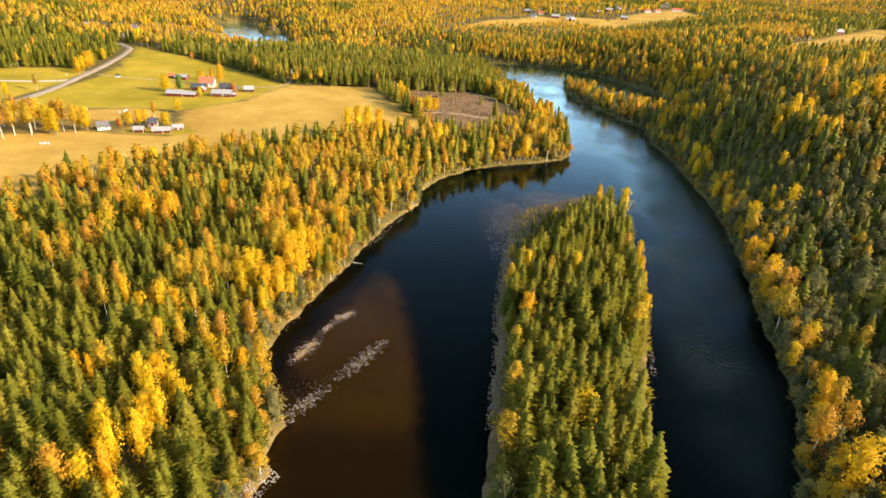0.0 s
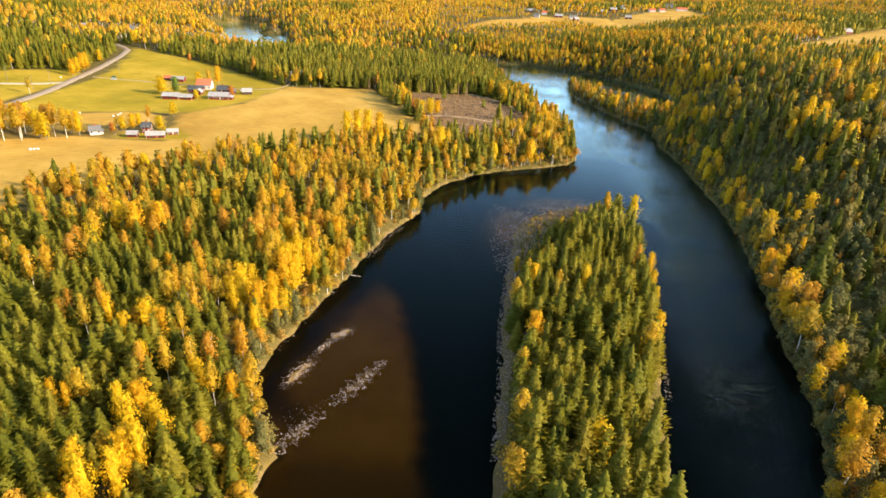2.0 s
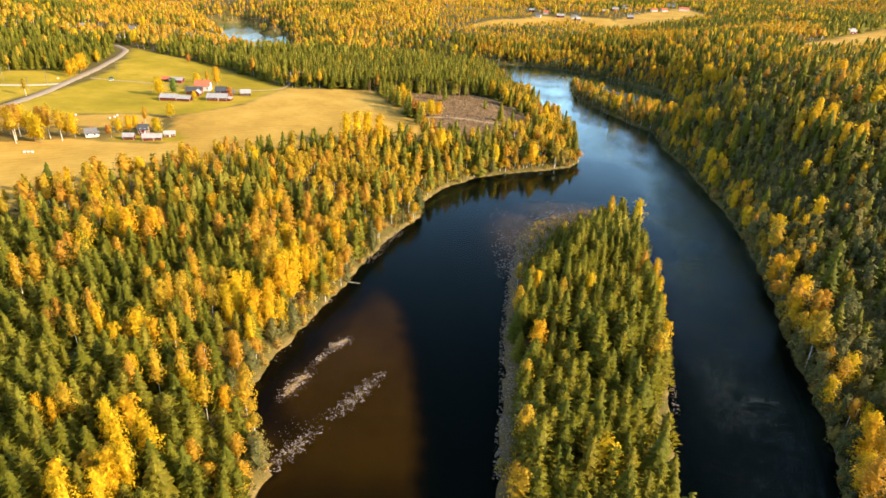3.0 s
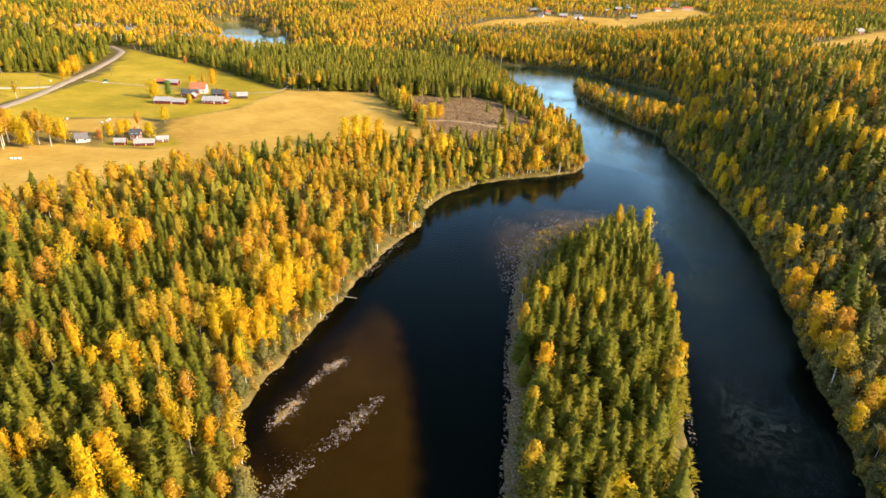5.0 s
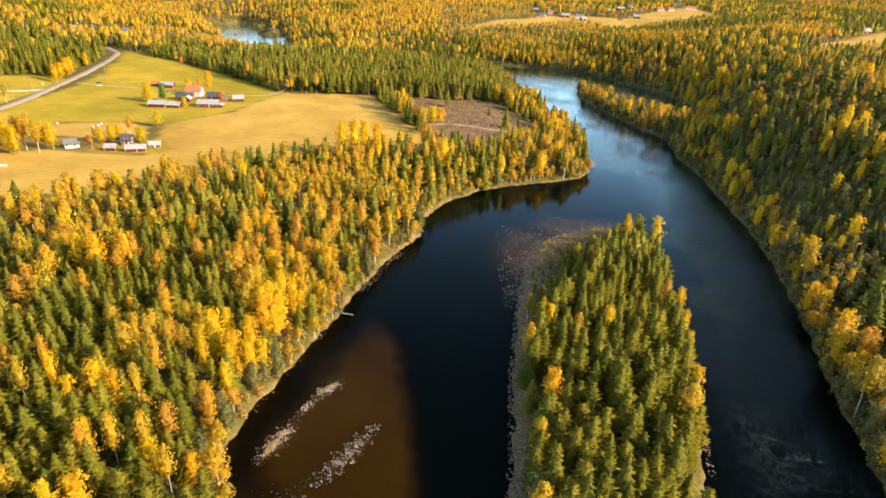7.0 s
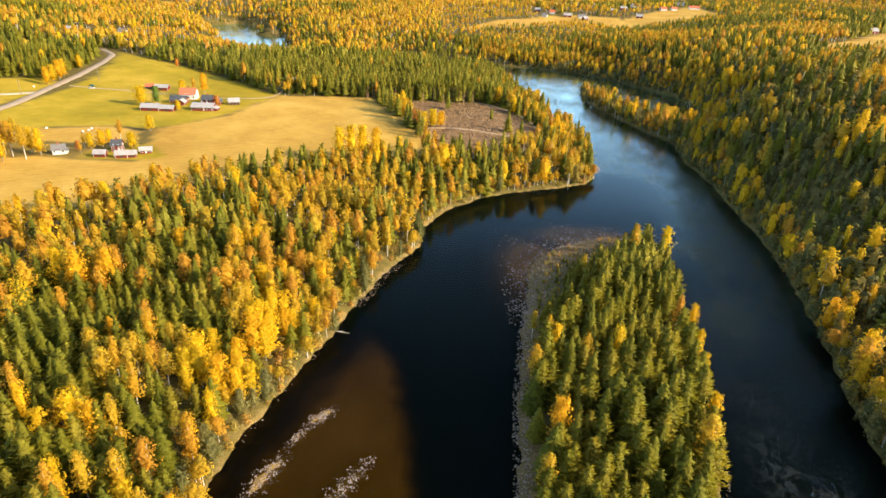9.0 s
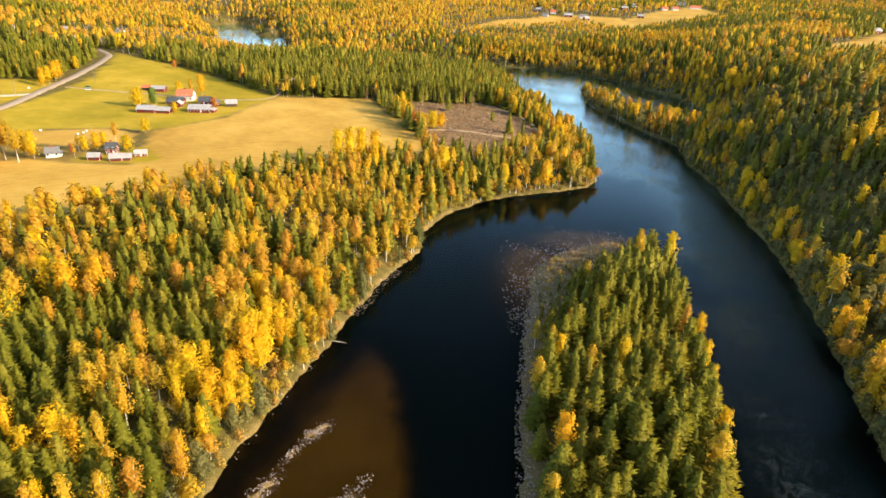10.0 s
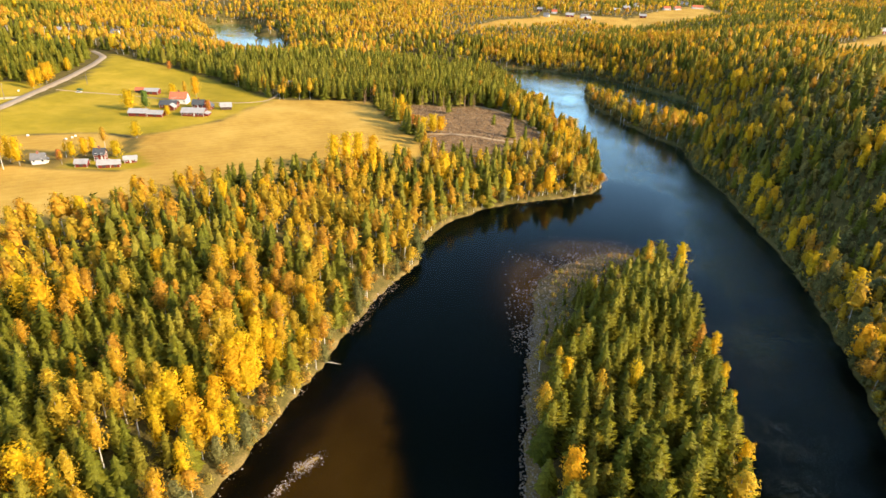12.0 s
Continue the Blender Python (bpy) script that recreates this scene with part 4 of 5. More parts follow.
def forest(name, lod, k, pos, size, wide, turn, label):
    """One joined mesh of many trees of a kind."""
    if len(pos) == 0:
        return
    vs, fs, ms, ts, ns, o = [], [], [], [], [], 0
    pick = rng.integers(0, len(SHAPES[(k, lod)]), len(pos))
    tint = rng.uniform(size=len(pos)) * 0.75 + 0.25 * patchy(pos[:, 0], pos[:, 1], 12, 46)
    for j, (crown, wood) in enumerate(SHAPES[(k, lod)]):
        use = np.nonzero(pick == j)[0]
        if lod == 2 and k in (0, 1):
            (v, f, nv), m = crown, np.zeros(len(crown[1]), int)
        else:
            v, f, nv = joined([crown, wood])
            m = np.r_[np.zeros(len(crown[1]), int), np.ones(len(wood[1]), int)]
        c, s_ = np.cos(turn[use])[:, None], np.sin(turn[use])[:, None]
        lx = (v[:, 0] * c - v[:, 1] * s_) * wide[use][:, None] + pos[use, 0][:, None]
        ly = (v[:, 0] * s_ + v[:, 1] * c) * wide[use][:, None] + pos[use, 1][:, None]
        lz = v[:, 2] * size[use][:, None] + pos[use, 2][:, None]
        vs.append(np.stack([lx, ly, lz], -1).reshape(-1, 3))
        fs.append((f[None] + (np.arange(len(use)) * len(v))[:, None, None]).reshape(-1, 3) + o)
        ns.append(np.stack([nv[:, 0] * c - nv[:, 1] * s_, nv[:, 0] * s_ + nv[:, 1] * c, np.broadcast_to(nv[:, 2], (len(use), len(v)))], -1).reshape(-1, 3))
        ms.append(np.tile(m, len(use)))
        ts.append(np.repeat(tint[use], len(v)))
        o += len(use) * len(v)
    me = mesh_from(name, np.concatenate(vs), np.concatenate(fs), [KINDS[k][2], KINDS[k][3]], np.concatenate(ms), normals=np.concatenate(ns))
    a = me.attributes.new("tint", "FLOAT", "POINT")
    a.data.foreach_set("value", np.concatenate(ts).astype(np.float32))
    tagged(new(name, me), label, "forest", kind="stuff")


def single_tree(k, variant, label, leaf=None):
    """A tree of its own: trunk and crown."""
    crown, wood = SHAPES[(k, 0)][variant]
    name = KINDS[k][0] + ("" if k == 5 else "_tree")
    root = tagged(new(name), label, "tree" if k != 5 else "shrub")
    for part_name, (v, f, nv), m in (("crown", crown, leaf or KINDS[k][2]), ("trunk", wood, KINDS[k][3])):
        ob = new(part_name, mesh_from(part_name, v, f, [m], normals=nv))
        ob.parent = root
    return root


LABELS = ["tall dark green spruce with drooping boughs", "olive green pine with a clumpy crown", "slender birch in orange-yellow autumn leaf, pale trunk",
          "round-crowned aspen in bright yellow autumn leaf", "grey-green willow with thin leaf", "low ochre shrub on the river bank", "tall pine with a long bare stem at the clear-cut"]
MASTERS = {}


def set_tree(k, x, y, z, size, wide, turn, group):
    v = int(rng.integers(0, 4))
    if (k, v) not in MASTERS:
        MASTERS[(k, v)] = ob = single_tree(k, v, LABELS[k])
        ob.matrix_basis = pose(x, y, z, 0, 0, math.degrees(turn))
    else:
        ob = copy_thing(MASTERS[(k, v)], pose(x, y, z, 0, 0, math.degrees(turn)))
    ob.scale = (wide, wide, size)
    tagged(ob, group=group)
    return ob


# near woods
x, y = plant(-260, 240, -40, 260, 4.3)
ok, s, isl = grown(x, y)
near = np.hypot(x, y - 45)
ok &= (in_view(x, y) | (isl > 0)) & (near < 192)
x, y, s, isl = x[ok], y[ok], s[ok], isl[ok]
kind = choose(x, y, s, isl)
pos, size, wide, turn = stand(0, x, y, kind, s, isl)
# trees of their own: the island's near half and the west bank beside it
own = ((isl > -1) & (y > 105) & (y < 215)) | ((isl < -1) & (x > -82) & (x < 20) & (y > 88) & (y < 190))
for k in range(6):
    mine = np.nonzero(own & (kind == k))[0][:290]
    group = ("spruces", "pines", "birches", "aspens", "willows", "shrubs")[k] + " by the river"
    for i in mine:
        set_tree(k, *pos[i], size[i], wide[i], turn[i], group)
    rest = np.ones(len(x), bool)
    rest[mine] = False
    rest &= kind == k
    forest(KINDS[k][0] + "_wood", 0, k, pos[rest], size[rest], wide[rest], turn[rest], LABELS[k] + ", many in a mixed wood")

for k, lx, ly, tall in STANDOUTS:
    set_tree(k, lx, ly, ground_z(lx, ly) - 0.1, tall * 1.08, tall * (0.85 if k == 3 else 1.15), lx * 0.7, "bright trees among conifers")

# thickets along both banks
x, y = plant(-70, 150, 60, 360, 2.5)
s, isl = land(x, y)
east = x > np.interp(y, [60, 100, 350], [60, 72, 108])
ok = (isl < -1) & in_view(x, y) & (s > 0.5) & (((s < 4.5) & east) | ((s < 6.5) & (patchy(x, y, 7, 51) > 0.2)) | ((s < 9) & (np.hypot(x + 42, y - 110) < 13)))
x, y, s, isl, east = x[ok], y[ok], s[ok], isl[ok], east[ok]
u = rng.uniform(size=len(x))
kind = np.where(east, np.where(u < 0.45, 5, np.where(u < 0.85, 4, 2)), np.where(u < 0.62, 5, np.where(u < 0.9, 2, 4)))
pos, size, wide, turn = stand(0, x, y, kind, s, isl)
for k in (2, 4, 5):
    r = kind == k
    forest(("", "", "birch", "", "willow", "shrub")[k] + "_thicket", 0, k, pos[r], size[r] * (1.0, 1.0, 0.5, 1.0, 0.95, 1.0)[k], wide[r] * 0.9, turn[r], LABELS[k] + ", in a bank thicket")

# low bushes hanging over the east bank
x, y = plant(60, 152, 60, 440, 1.9)
s, isl = land(x, y)
ok = (s > 0.1) & (s < 2.6) & (isl < -3) & (x > np.interp(y, [60, 100, 350], [60, 72, 108]))
x, y, s, isl = x[ok], y[ok], s[ok], isl[ok]
kind = np.where(rng.uniform(size=len(x)) < 0.7, 4, 5)
pos, size, wide, turn = stand(1, x, y, kind, s, isl)
for k in (4, 5):
    r = kind == k
    forest(("willow", "shrub")[k - 4] + "_thicket", 1, k, pos[r], size[r] * (0.42 if k == 4 else 0.9), wide[r] * 0.62, turn[r], LABELS[k] + ", leaning over the east bank")

# thickets round the spit and the inlet
x, y = plant(85, 230, 360, 770, 3.4)
s, isl = land(x, y)
ok = (s > 0.4) & (s < 6) & (sdf(x, y, CLEARCUT) > 0)
x, y, s, isl = x[ok], y[ok], s[ok], isl[ok]
u = rng.uniform(size=len(x))
kind = np.where(u < 0.55, 4, np.where(u < 0.85, 2, 5))
pos, size, wide, turn = stand(1, x, y, kind, s, isl)
for k in (2, 4, 5):
    r = kind == k
    forest(("", "", "birch", "", "willow", "shrub")[k] + "_thicket", 1, k, pos[r], size[r] * (0.6 if k == 2 else 0.8), wide[r] * 0.8, turn[r], LABELS[k] + ", crowding the inlet's bank")

# young growth on the bench of the east slope
x, y = plant(128, 222, 190, 420, 4.3)
s, isl = land(x, y)
ok = (s > 7) & (x > cx_east(y))
x, y, s, isl = x[ok], y[ok], s[ok], isl[ok]
u = rng.uniform(size=len(x))
kind = np.where(u < 0.66, 4, np.where(u < 0.88, 0, 2))
pos, size, wide, turn = stand(1, x, y, kind, s, isl)
for k in (0, 2, 4):
    r = kind == k
    forest("young_" + KINDS[k][0], 1, k, pos[r], size[r] * (0.55 if k != 4 else 0.9), wide[r] * (0.6 if k != 4 else 0.95), turn[r], "young " + KINDS[k][0] + " crowded on the shaded slope")

# low growth among the stones of the island's tip
x, y = plant(18, 92, 195, 292, 2.6)
s, isl = land(x, y)
ok = (isl > 1.5) & (sdf(x, y, TIP) < 1) & (patchy(x, y, 6, 52) > 0.10 + 0.55 * ease(2, 17, -sdf(x, y, TIP)))
x, y, s, isl = x[ok], y[ok], s[ok], isl[ok]
u = rng.uniform(size=len(x))
kind = np.where(u < 0.45, 0, np.where(u < 0.6, 1, np.where(u < 0.72, 2, 5)))
pos, size, wide, turn = stand(0, x, y, kind, s, isl)
for k in (0, 1, 2, 5):
    r = kind == k
    small = np.clip(0.50 + 0.03 * sdf(x[r], y[r], TIP), 0.16, 0.52) if k < 5 else 0.6
    forest("young_" + KINDS[k][0], 0, k, pos[r], size[r] * small, wide[r] * small, turn[r], "young " + KINDS[k][0] + " growing thinly among stones")

# middle woods
def middle(x, y):
    return (np.hypot(x, y - 45) < 560) | ((x > 20) & (x < 260) & (y < 800))


x, y = plant(-560, 560, -90, 800, 5.1)
near = np.hypot(x, y - 45)
ok = (in_view(x, y) & (near >= 192) & middle(x, y)) | (~in_view(x, y) & (near < 150))
x, y = x[ok], y[ok]
ok, s, isl = grown(x, y)
ok &= (isl < 0) | in_view(x, y)
x, y, s, isl = x[ok], y[ok], s[ok], isl[ok]
kind = choose(x, y, s, isl)
pos, size, wide, turn = stand(1, x, y, kind, s, isl)
for k in range(6):
    r = kind == k
    forest(KINDS[k][0] + "_wood", 1, k, pos[r], size[r], wide[r], turn[r], LABELS[k] + ", many on the valley side")

# far woods, and those behind and beside the view
x, y = plant(-1150, 1500, -200, 2100, 8.1)
near = np.hypot(x, y - 45)
ok = (in_view(x, y, 40) & ~middle(x, y)) | (~in_view(x, y) & (near >= 150) & (near < 230))
x, y = x[ok], y[ok]
ok = ((np.hypot(x, y) < 1150) | (rng.uniform(size=len(x)) < 0.5)) & ((y < 1550) | (x > 350))
x, y = x[ok], y[ok]
ok, s, isl = grown(x, y)
x, y, s, isl = x[ok], y[ok], s[ok], isl[ok]
kind = choose(x, y, s, isl)
pos, size, wide, turn = stand(2, x, y, kind, s, isl)
for k in range(6):
    r = kind == k
    forest(KINDS[k][0] + "_wood", 2, k, pos[r], size[r], wide[r], turn[r], LABELS[k] + ", in far woods")

# ---------------------------------------------------------------- stones


def rocks(name, places, label, mat=M_STONE):
    """Many loose stones in one mesh: x, y, radius each."""
    base = np.array([(0, 0, 1), (0.89, 0, 0.45), (0.28, 0.85, 0.45), (-0.72, 0.53, 0.45), (-0.72, -0.53, 0.45), (0.28, -0.85, 0.45),
                     (0.72, 0.53, -0.45), (-0.28, 0.85, -0.45), (-0.89, 0, -0.45), (-0.28, -0.85, -0.45), (0.72, -0.53, -0.45)])
    fa = np.array([(0, 1, 2), (0, 2, 3), (0, 3, 4), (0, 4, 5), (0, 5, 1), (1, 6, 2), (2, 6, 7), (2, 7, 3), (3, 7, 8), (3, 8, 4), (4, 8, 9), (4, 9, 5), (5, 9, 10), (5, 10, 1), (1, 10, 6)])
    p = np.array(places)
    z = height(p[:, 0], p[:, 1])
    k = len(p)
    v = base[None] * rng.uniform(0.7, 1.3, (k, 11, 1)) * p[:, 2][:, None, None] * rng.uniform(0.7, 1.3, (k, 1, 3)) * [1, 1, 0.7]
    v += np.stack([p[:, 0], p[:, 1], np.maximum(z, -0.1) + 0.15 * p[:, 2]], 1)[:, None]
    f = fa[None] + (np.arange(k) * 11)[:, None, None]
    tagged(new(name, mesh_from(name, v.reshape(-1, 3), f.reshape(-1, 3), [mat])), label, "stones", kind="stuff")


bar_stones = []
for bi, (bx, by, a, b, t) in enumerate(BARS):
    c, s_ = math.cos(radians(t)), math.sin(radians(t))
    many = (420, 200, 560, 700, 520)[bi]
    for _ in range(many):
        q, ang = rng.uniform() ** 0.6 * (1.4 if bi < 3 else 1.6), rng.uniform(0, 6.283)
        u, w = a * q * math.cos(ang), b * q * math.sin(ang) * (0.6 + 0.7 * math.sin(a * q * math.cos(ang) * 0.9 + bi) ** 2)
        bar_stones.append((bx + u * c - w * s_, by + u * s_ + w * c, (0.06 if bi < 3 else 0.09) + 0.15 * rng.uniform() ** 2))
for _ in range(90):
    k = rng.uniform()
    bar_stones.append((-36 + 16 * k + rng.normal() * 1.5, 123 + 10 * k + rng.normal() * 1.8, rng.uniform(0.07, 0.17)))
rocks("gravel_bar_stones", bar_stones, "pale stones breaking the surface on gravel bars in shallows")


def shore_stones(line, many, lo, hi, small, large):
    out = []
    for (ax, ay), (bx, by) in zip(line, line[1:]):
        d = math.hypot(bx - ax, by - ay)
        for _ in range(int(d * many)):
            k, off = rng.uniform(), rng.uniform(lo, hi)
            out.append((ax + (bx - ax) * k - (by - ay) / d * off, ay + (by - ay) * k + (bx - ax) / d * off, rng.uniform(small, large)))
    return out


rocks("shore_stones", shore_stones([(-44, 150), (-40, 167), (-32, 193)], 1.0, -0.6, 1.0, 0.1, 0.25) + shore_stones([(-28, 211), (-21, 234), (-17, 243)], 5, -2.4, 1.0, 0.10, 0.26)
      + shore_stones([(-42, 70), (-37, 89), (-33, 96)], 14, -2.5, 1.5, 0.1, 0.32) + shore_stones([(64, 148), (61, 136)], 5, -0.2, 1.4, 0.10, 0.24), "grey stones scattered along the waterline")
tip_line = [(14, 112), (17, 137), (20, 172), (24, 201), (28, 222), (30, 240), (33, 262), (42, 280), (58, 287), (72, 288)]
tx, ty = rng.uniform(20, 90, 18000), rng.uniform(205, 298, 18000)
_s, ti = land(tx, ty)
keep = (sdf(tx, ty, TIP) < 1) & (rng.uniform(size=18000) < np.where(ti < 0, 0.9 * np.exp(np.minimum(ti, 0) / 6.0), 0.95 - 0.5 * ease(6, 16, ti)) * (0.35 + 0.9 * patchy(tx, ty, 5, 61)))
keep &= (ty < 292) & (tx < 78)
tip_stones = [(a, b, 0.10 + 0.27 * c * c) for a, b, c in zip(tx[keep], ty[keep], rng.uniform(size=int(keep.sum())))]
rocks("island_stones", shore_stones(tip_line[:5], 11, -3.4, 0.7, 0.10, 0.34) + tip_stones, "brown and grey boulders heaped round the island's edge", M_TIPSTONE)

# ---------------------------------------------------------------- felling waste on the clear-cut
qx, qy = rng.uniform(-44, 62, 6000), rng.uniform(350, 486, 6000)
ok = (sdf(qx, qy, CLEARCUT) < -1) & (line_distance(qx, qy, TRACK_CUT) > 2)
qx, qy = qx[ok][:2600], qy[ok][:2600]
qz = height(qx, qy) + 0.12
slash = []
for px, py, pz in zip(qx, qy, qz):
    ang, ln = rng.uniform(0, 6.283), rng.uniform(0.8, 3.2)
    slash.append(limb((px, py, pz), (px + ln * math.cos(ang), py + ln * math.sin(ang), pz + rng.uniform(0, 0.25)), rng.uniform(0.08, 0.2)))
v, f, nv = joined(slash)
tagged(new("felling_waste", mesh_from("felling_waste", v, f, [M_SLASH], normals=nv)), "cut branches and tops strewn over the clear-cut", "branches", kind="stuff")


def stump(x, y):
    bm = bmesh.new()
    bmesh.ops.create_cone(bm, cap_ends=True, segments=8, radius1=0.34, radius2=0.24, depth=0.7, matrix=Matrix.Translation((0, 0, 0.15)))
    me = bpy.data.meshes.new("tree_stump")
    bm.to_mesh(me)
    bm.free()
    me.materials.append(M_SLASH)
    tagged(new("tree_stump", me), "grey cut tree stump on the clear-cut", "stump", "stumps on the clear-cut").location = (x, y, ground_z(x, y))


for _ in range(60):
    qx, qy = rng.uniform(-12, 50), rng.uniform(358, 470)
    if sdf(np.array([qx]), np.array([qy]), CLEARCUT)[0] < -2:
        stump(qx, qy)

# ---------------------------------------------------------------- buildings


def part(name, bm, mat, parent, label=""):
    me = bpy.data.meshes.new(name)
    bm.to_mesh(me)
    bm.free()
    me.materials.append(mat)
    ob = new(name, me)
    ob.parent = parent
    if label:
        tagged(ob, label)
    return ob


def block(x0, x1, y0, y1, z0, z1, bevel=0.0):
    bm = bmesh.new()
    bmesh.ops.create_cube(bm, size=1, matrix=Matrix.Translation(((x0 + x1) / 2, (y0 + y1) / 2, (z0 + z1) / 2)) @ Matrix.Diagonal((x1 - x0, y1 - y0, z1 - z0, 1)))
    if bevel:
        bmesh.ops.bevel(bm, geom=bm.edges[:], offset=bevel, segments=1, affect="EDGES")
    return bm


def gable(length, width, wall_h, ridge):
    bm = bmesh.new()
    a, b = length / 2, width / 2
    rows = [[bm.verts.new((x, yy, z)) for yy, z in ((-b, -0.8), (b, -0.8), (b, wall_h), (0, wall_h + ridge), (-b, wall_h))] for x in (-a, a)]
    bm.faces.new(rows[0][::-1])
    bm.faces.new(rows[1])
    for i in range(5):
        j = (i + 1) % 5
        bm.faces.new((rows[0][i], rows[0][j], rows[1][j], rows[1][i]))
    bmesh.ops.recalc_face_normals(bm, faces=bm.faces[:])
    return bm


def roof_slabs(length, width, wall_h, ridge, over=0.5, thick=0.16):
    bm = bmesh.new()
    a, b = length / 2 + over, width / 2 + over
    eave = wall_h - ridge * over / (width / 2) + 0.03
    top = wall_h + ridge + 0.03
    for sgn in (-1, 1):
        v = [bm.verts.new(p) for p in ((-a, sgn * b, eave), (a, sgn * b, eave), (a, 0, top), (-a, 0, top), (-a, sgn * b, eave + thick), (a, sgn * b, eave + thick), (a, 0, top + thick), (-a, 0, top + thick))]
        for f in ((0, 1, 2, 3), (4, 5, 6, 7), (0, 1, 5, 4), (1, 2, 6, 5), (2, 3, 7, 6), (3, 0, 4, 7)):
            bm.faces.new([v[i] for i in f])
    bmesh.ops.recalc_face_normals(bm, faces=bm.faces[:])
    return bm


def window(parent, x, yy, z, w, h, turn):
    fr = part("window", block(-w / 2 - 0.12, w / 2 + 0.12, -0.06, 0.06, -h / 2 - 0.12, h / 2 + 0.12), M_WHITE, parent)
    fr.matrix_basis = pose(x, yy, z, 0, 0, turn)
    part("pane", block(-w / 2, w / 2, -0.075, -0.03, -h / 2, h / 2), M_GLASS, fr)


def building(name, label, category, x, y, turn, length, width, wall_h, ridge, wall_m, roof_m, windows=0, storeys=1, chimney=False, door=True, lean=0.0, over=0.35):
    wall_h, ridge, over = wall_h * 0.84, ridge * 1.3, over + 0.15
    root = tagged(new(name), label, category)
    z = min(ground_z(x + dx, y + dy) for dx in (-3, 3) for dy in (-3, 3))
    root.matrix_basis = pose(x, y, z + 0.3, 0, 0, turn)
    part("wall", gable(length, width, wall_h, ridge), wall_m, root)
    part("roof", roof_slabs(length, width, wall_h, ridge, over), roof_m, root)
    if chimney:
        part("chimney", block(-0.4, 0.4, -0.35, 0.35, wall_h + ridge - 0.4, wall_h + ridge + 1.1), M_BRICK, root)
    for st in range(storeys):
        zz = min(1.3, wall_h - 0.6) + st * 1.75
        for i in range(windows):
            xx = -length / 2 + length * (i + 0.5) / windows
            if door and st == 0 and i == windows // 2:
                continue
            window(root, xx, -width / 2 - 0.05, zz, 0.7, 0.85, 0)
        if windows:
            window(root, length / 2 + 0.05, -width / 5, zz, 0.7, 0.85, 90)
            window(root, length / 2 + 0.05, width / 5, zz, 0.7, 0.85, 90)
    if door:
        xx = -length / 2 + length * (windows // 2 + 0.5) / max(windows, 1) if windows else 0.0
        wide = 0.42 if windows else 0.7
        d = part("door", block(xx - wide, xx + wide, -width / 2 - 0.09, -width / 2 + 0.02, 0, min(2.0, wall_h - 0.1)), M_WHITE if windows else M_DARK, root)
        part("handle", block(xx + wide - 0.18, xx + wide - 0.1, -width / 2 - 0.14, -width / 2 - 0.08, 1.0, 1.12), M_SLATE, d)
    for sx in (-1, 1):
        for sy in (-1, 1):
            part("corner_board", block(sx * length / 2 - 0.06, sx * length / 2 + 0.06, sy * width / 2 - 0.06, sy * width / 2 + 0.06, -0.3, wall_h), M_WHITE if wall_m is M_RED else wall_m, root)
    if lean:
        bm = bmesh.new()
        a = length / 2
        v = [bm.verts.new(p) for p in ((a, -width / 2 + 0.4, wall_h - 0.1), (a, width / 2 - 0.4, wall_h - 0.1), (a + lean, width / 2 - 0.4, wall_h - 1.0), (a + lean, -width / 2 + 0.4, wall_h - 1.0))]
        up = [bm.verts.new(w.co + Vector((0, 0, 0.14))) for w in v]
        bm.faces.new(v)
        bm.faces.new(up)
        for i in range(4):
            bm.faces.new((v[i], v[(i + 1) % 4], up[(i + 1) % 4], up[i]))
        bmesh.ops.recalc_face_normals(bm, faces=bm.faces[:])
        part("lean_to_roof", bm, roof_m, root)
        part("lean_to_wall", block(a + 0.05, a + lean - 0.3, -width / 2 + 0.7, width / 2 - 0.7, -0.5, wall_h - 1.05), wall_m, root)
    return root


# the large farm
building("barn", "long dark red barn with a pale metal roof", "barn", -178.5, 401, 3, 10.0, 6.5, 2.2, 1.3, M_RED, M_TIN)
building("barn", "low dark red barn wing with a pale metal roof", "barn", -169.0, 401.5, 3, 8.0, 5.8, 1.8, 1.1, M_RED, M_TIN)
building("barn", "red barn with white windows and a pale metal roof", "barn", -149.5, 407, 3, 12.5, 7, 2.4, 1.5, M_RED, M_TIN, windows=6, lean=2.6)
building("farmhouse", "white two-storey farmhouse with a red tiled roof", "house", -170, 436, 6, 9.5, 7.5, 3.9, 2.4, M_WHITE, M_TILE, windows=4, storeys=2, chimney=True)
building("outbuilding", "red outbuilding with a dark panelled roof", "outbuilding", -171, 423, 4, 9.5, 6, 2.4, 1.5, M_RED, M_SLATE, windows=3)
building("cottage", "small red cottage with a dark roof", "house", -154, 426, 4, 6.5, 6, 2.6, 1.7, M_RED, M_SLATE, windows=3, chimney=True)
building("cottage", "red side building with a dark roof", "house", -147, 422, 94, 6, 5, 2.2, 1.4, M_RED, M_SLATE, windows=2)
building("shed", "dark wooden shed with a pale metal roof", "shed", -137, 424, 22, 6.0, 5, 2.2, 1.4, M_DARK, M_TIN)
building("machine_hall", "grey machine hall with a pale roof on the meadow", "outbuilding", -198, 459, 5, 8.5, 6, 2.2, 1.1, M_RED, M_TIN)
building("shed", "low weathered shed with a red roof", "shed", -207, 461, 5, 5, 4, 2.0, 1.0, M_DARK, M_TILE)
building("porch_house", "small white annexe with a pale roof", "outbuilding", -167, 417, 95, 4.5, 4, 2.0, 1.2, M_RED, M_TIN)
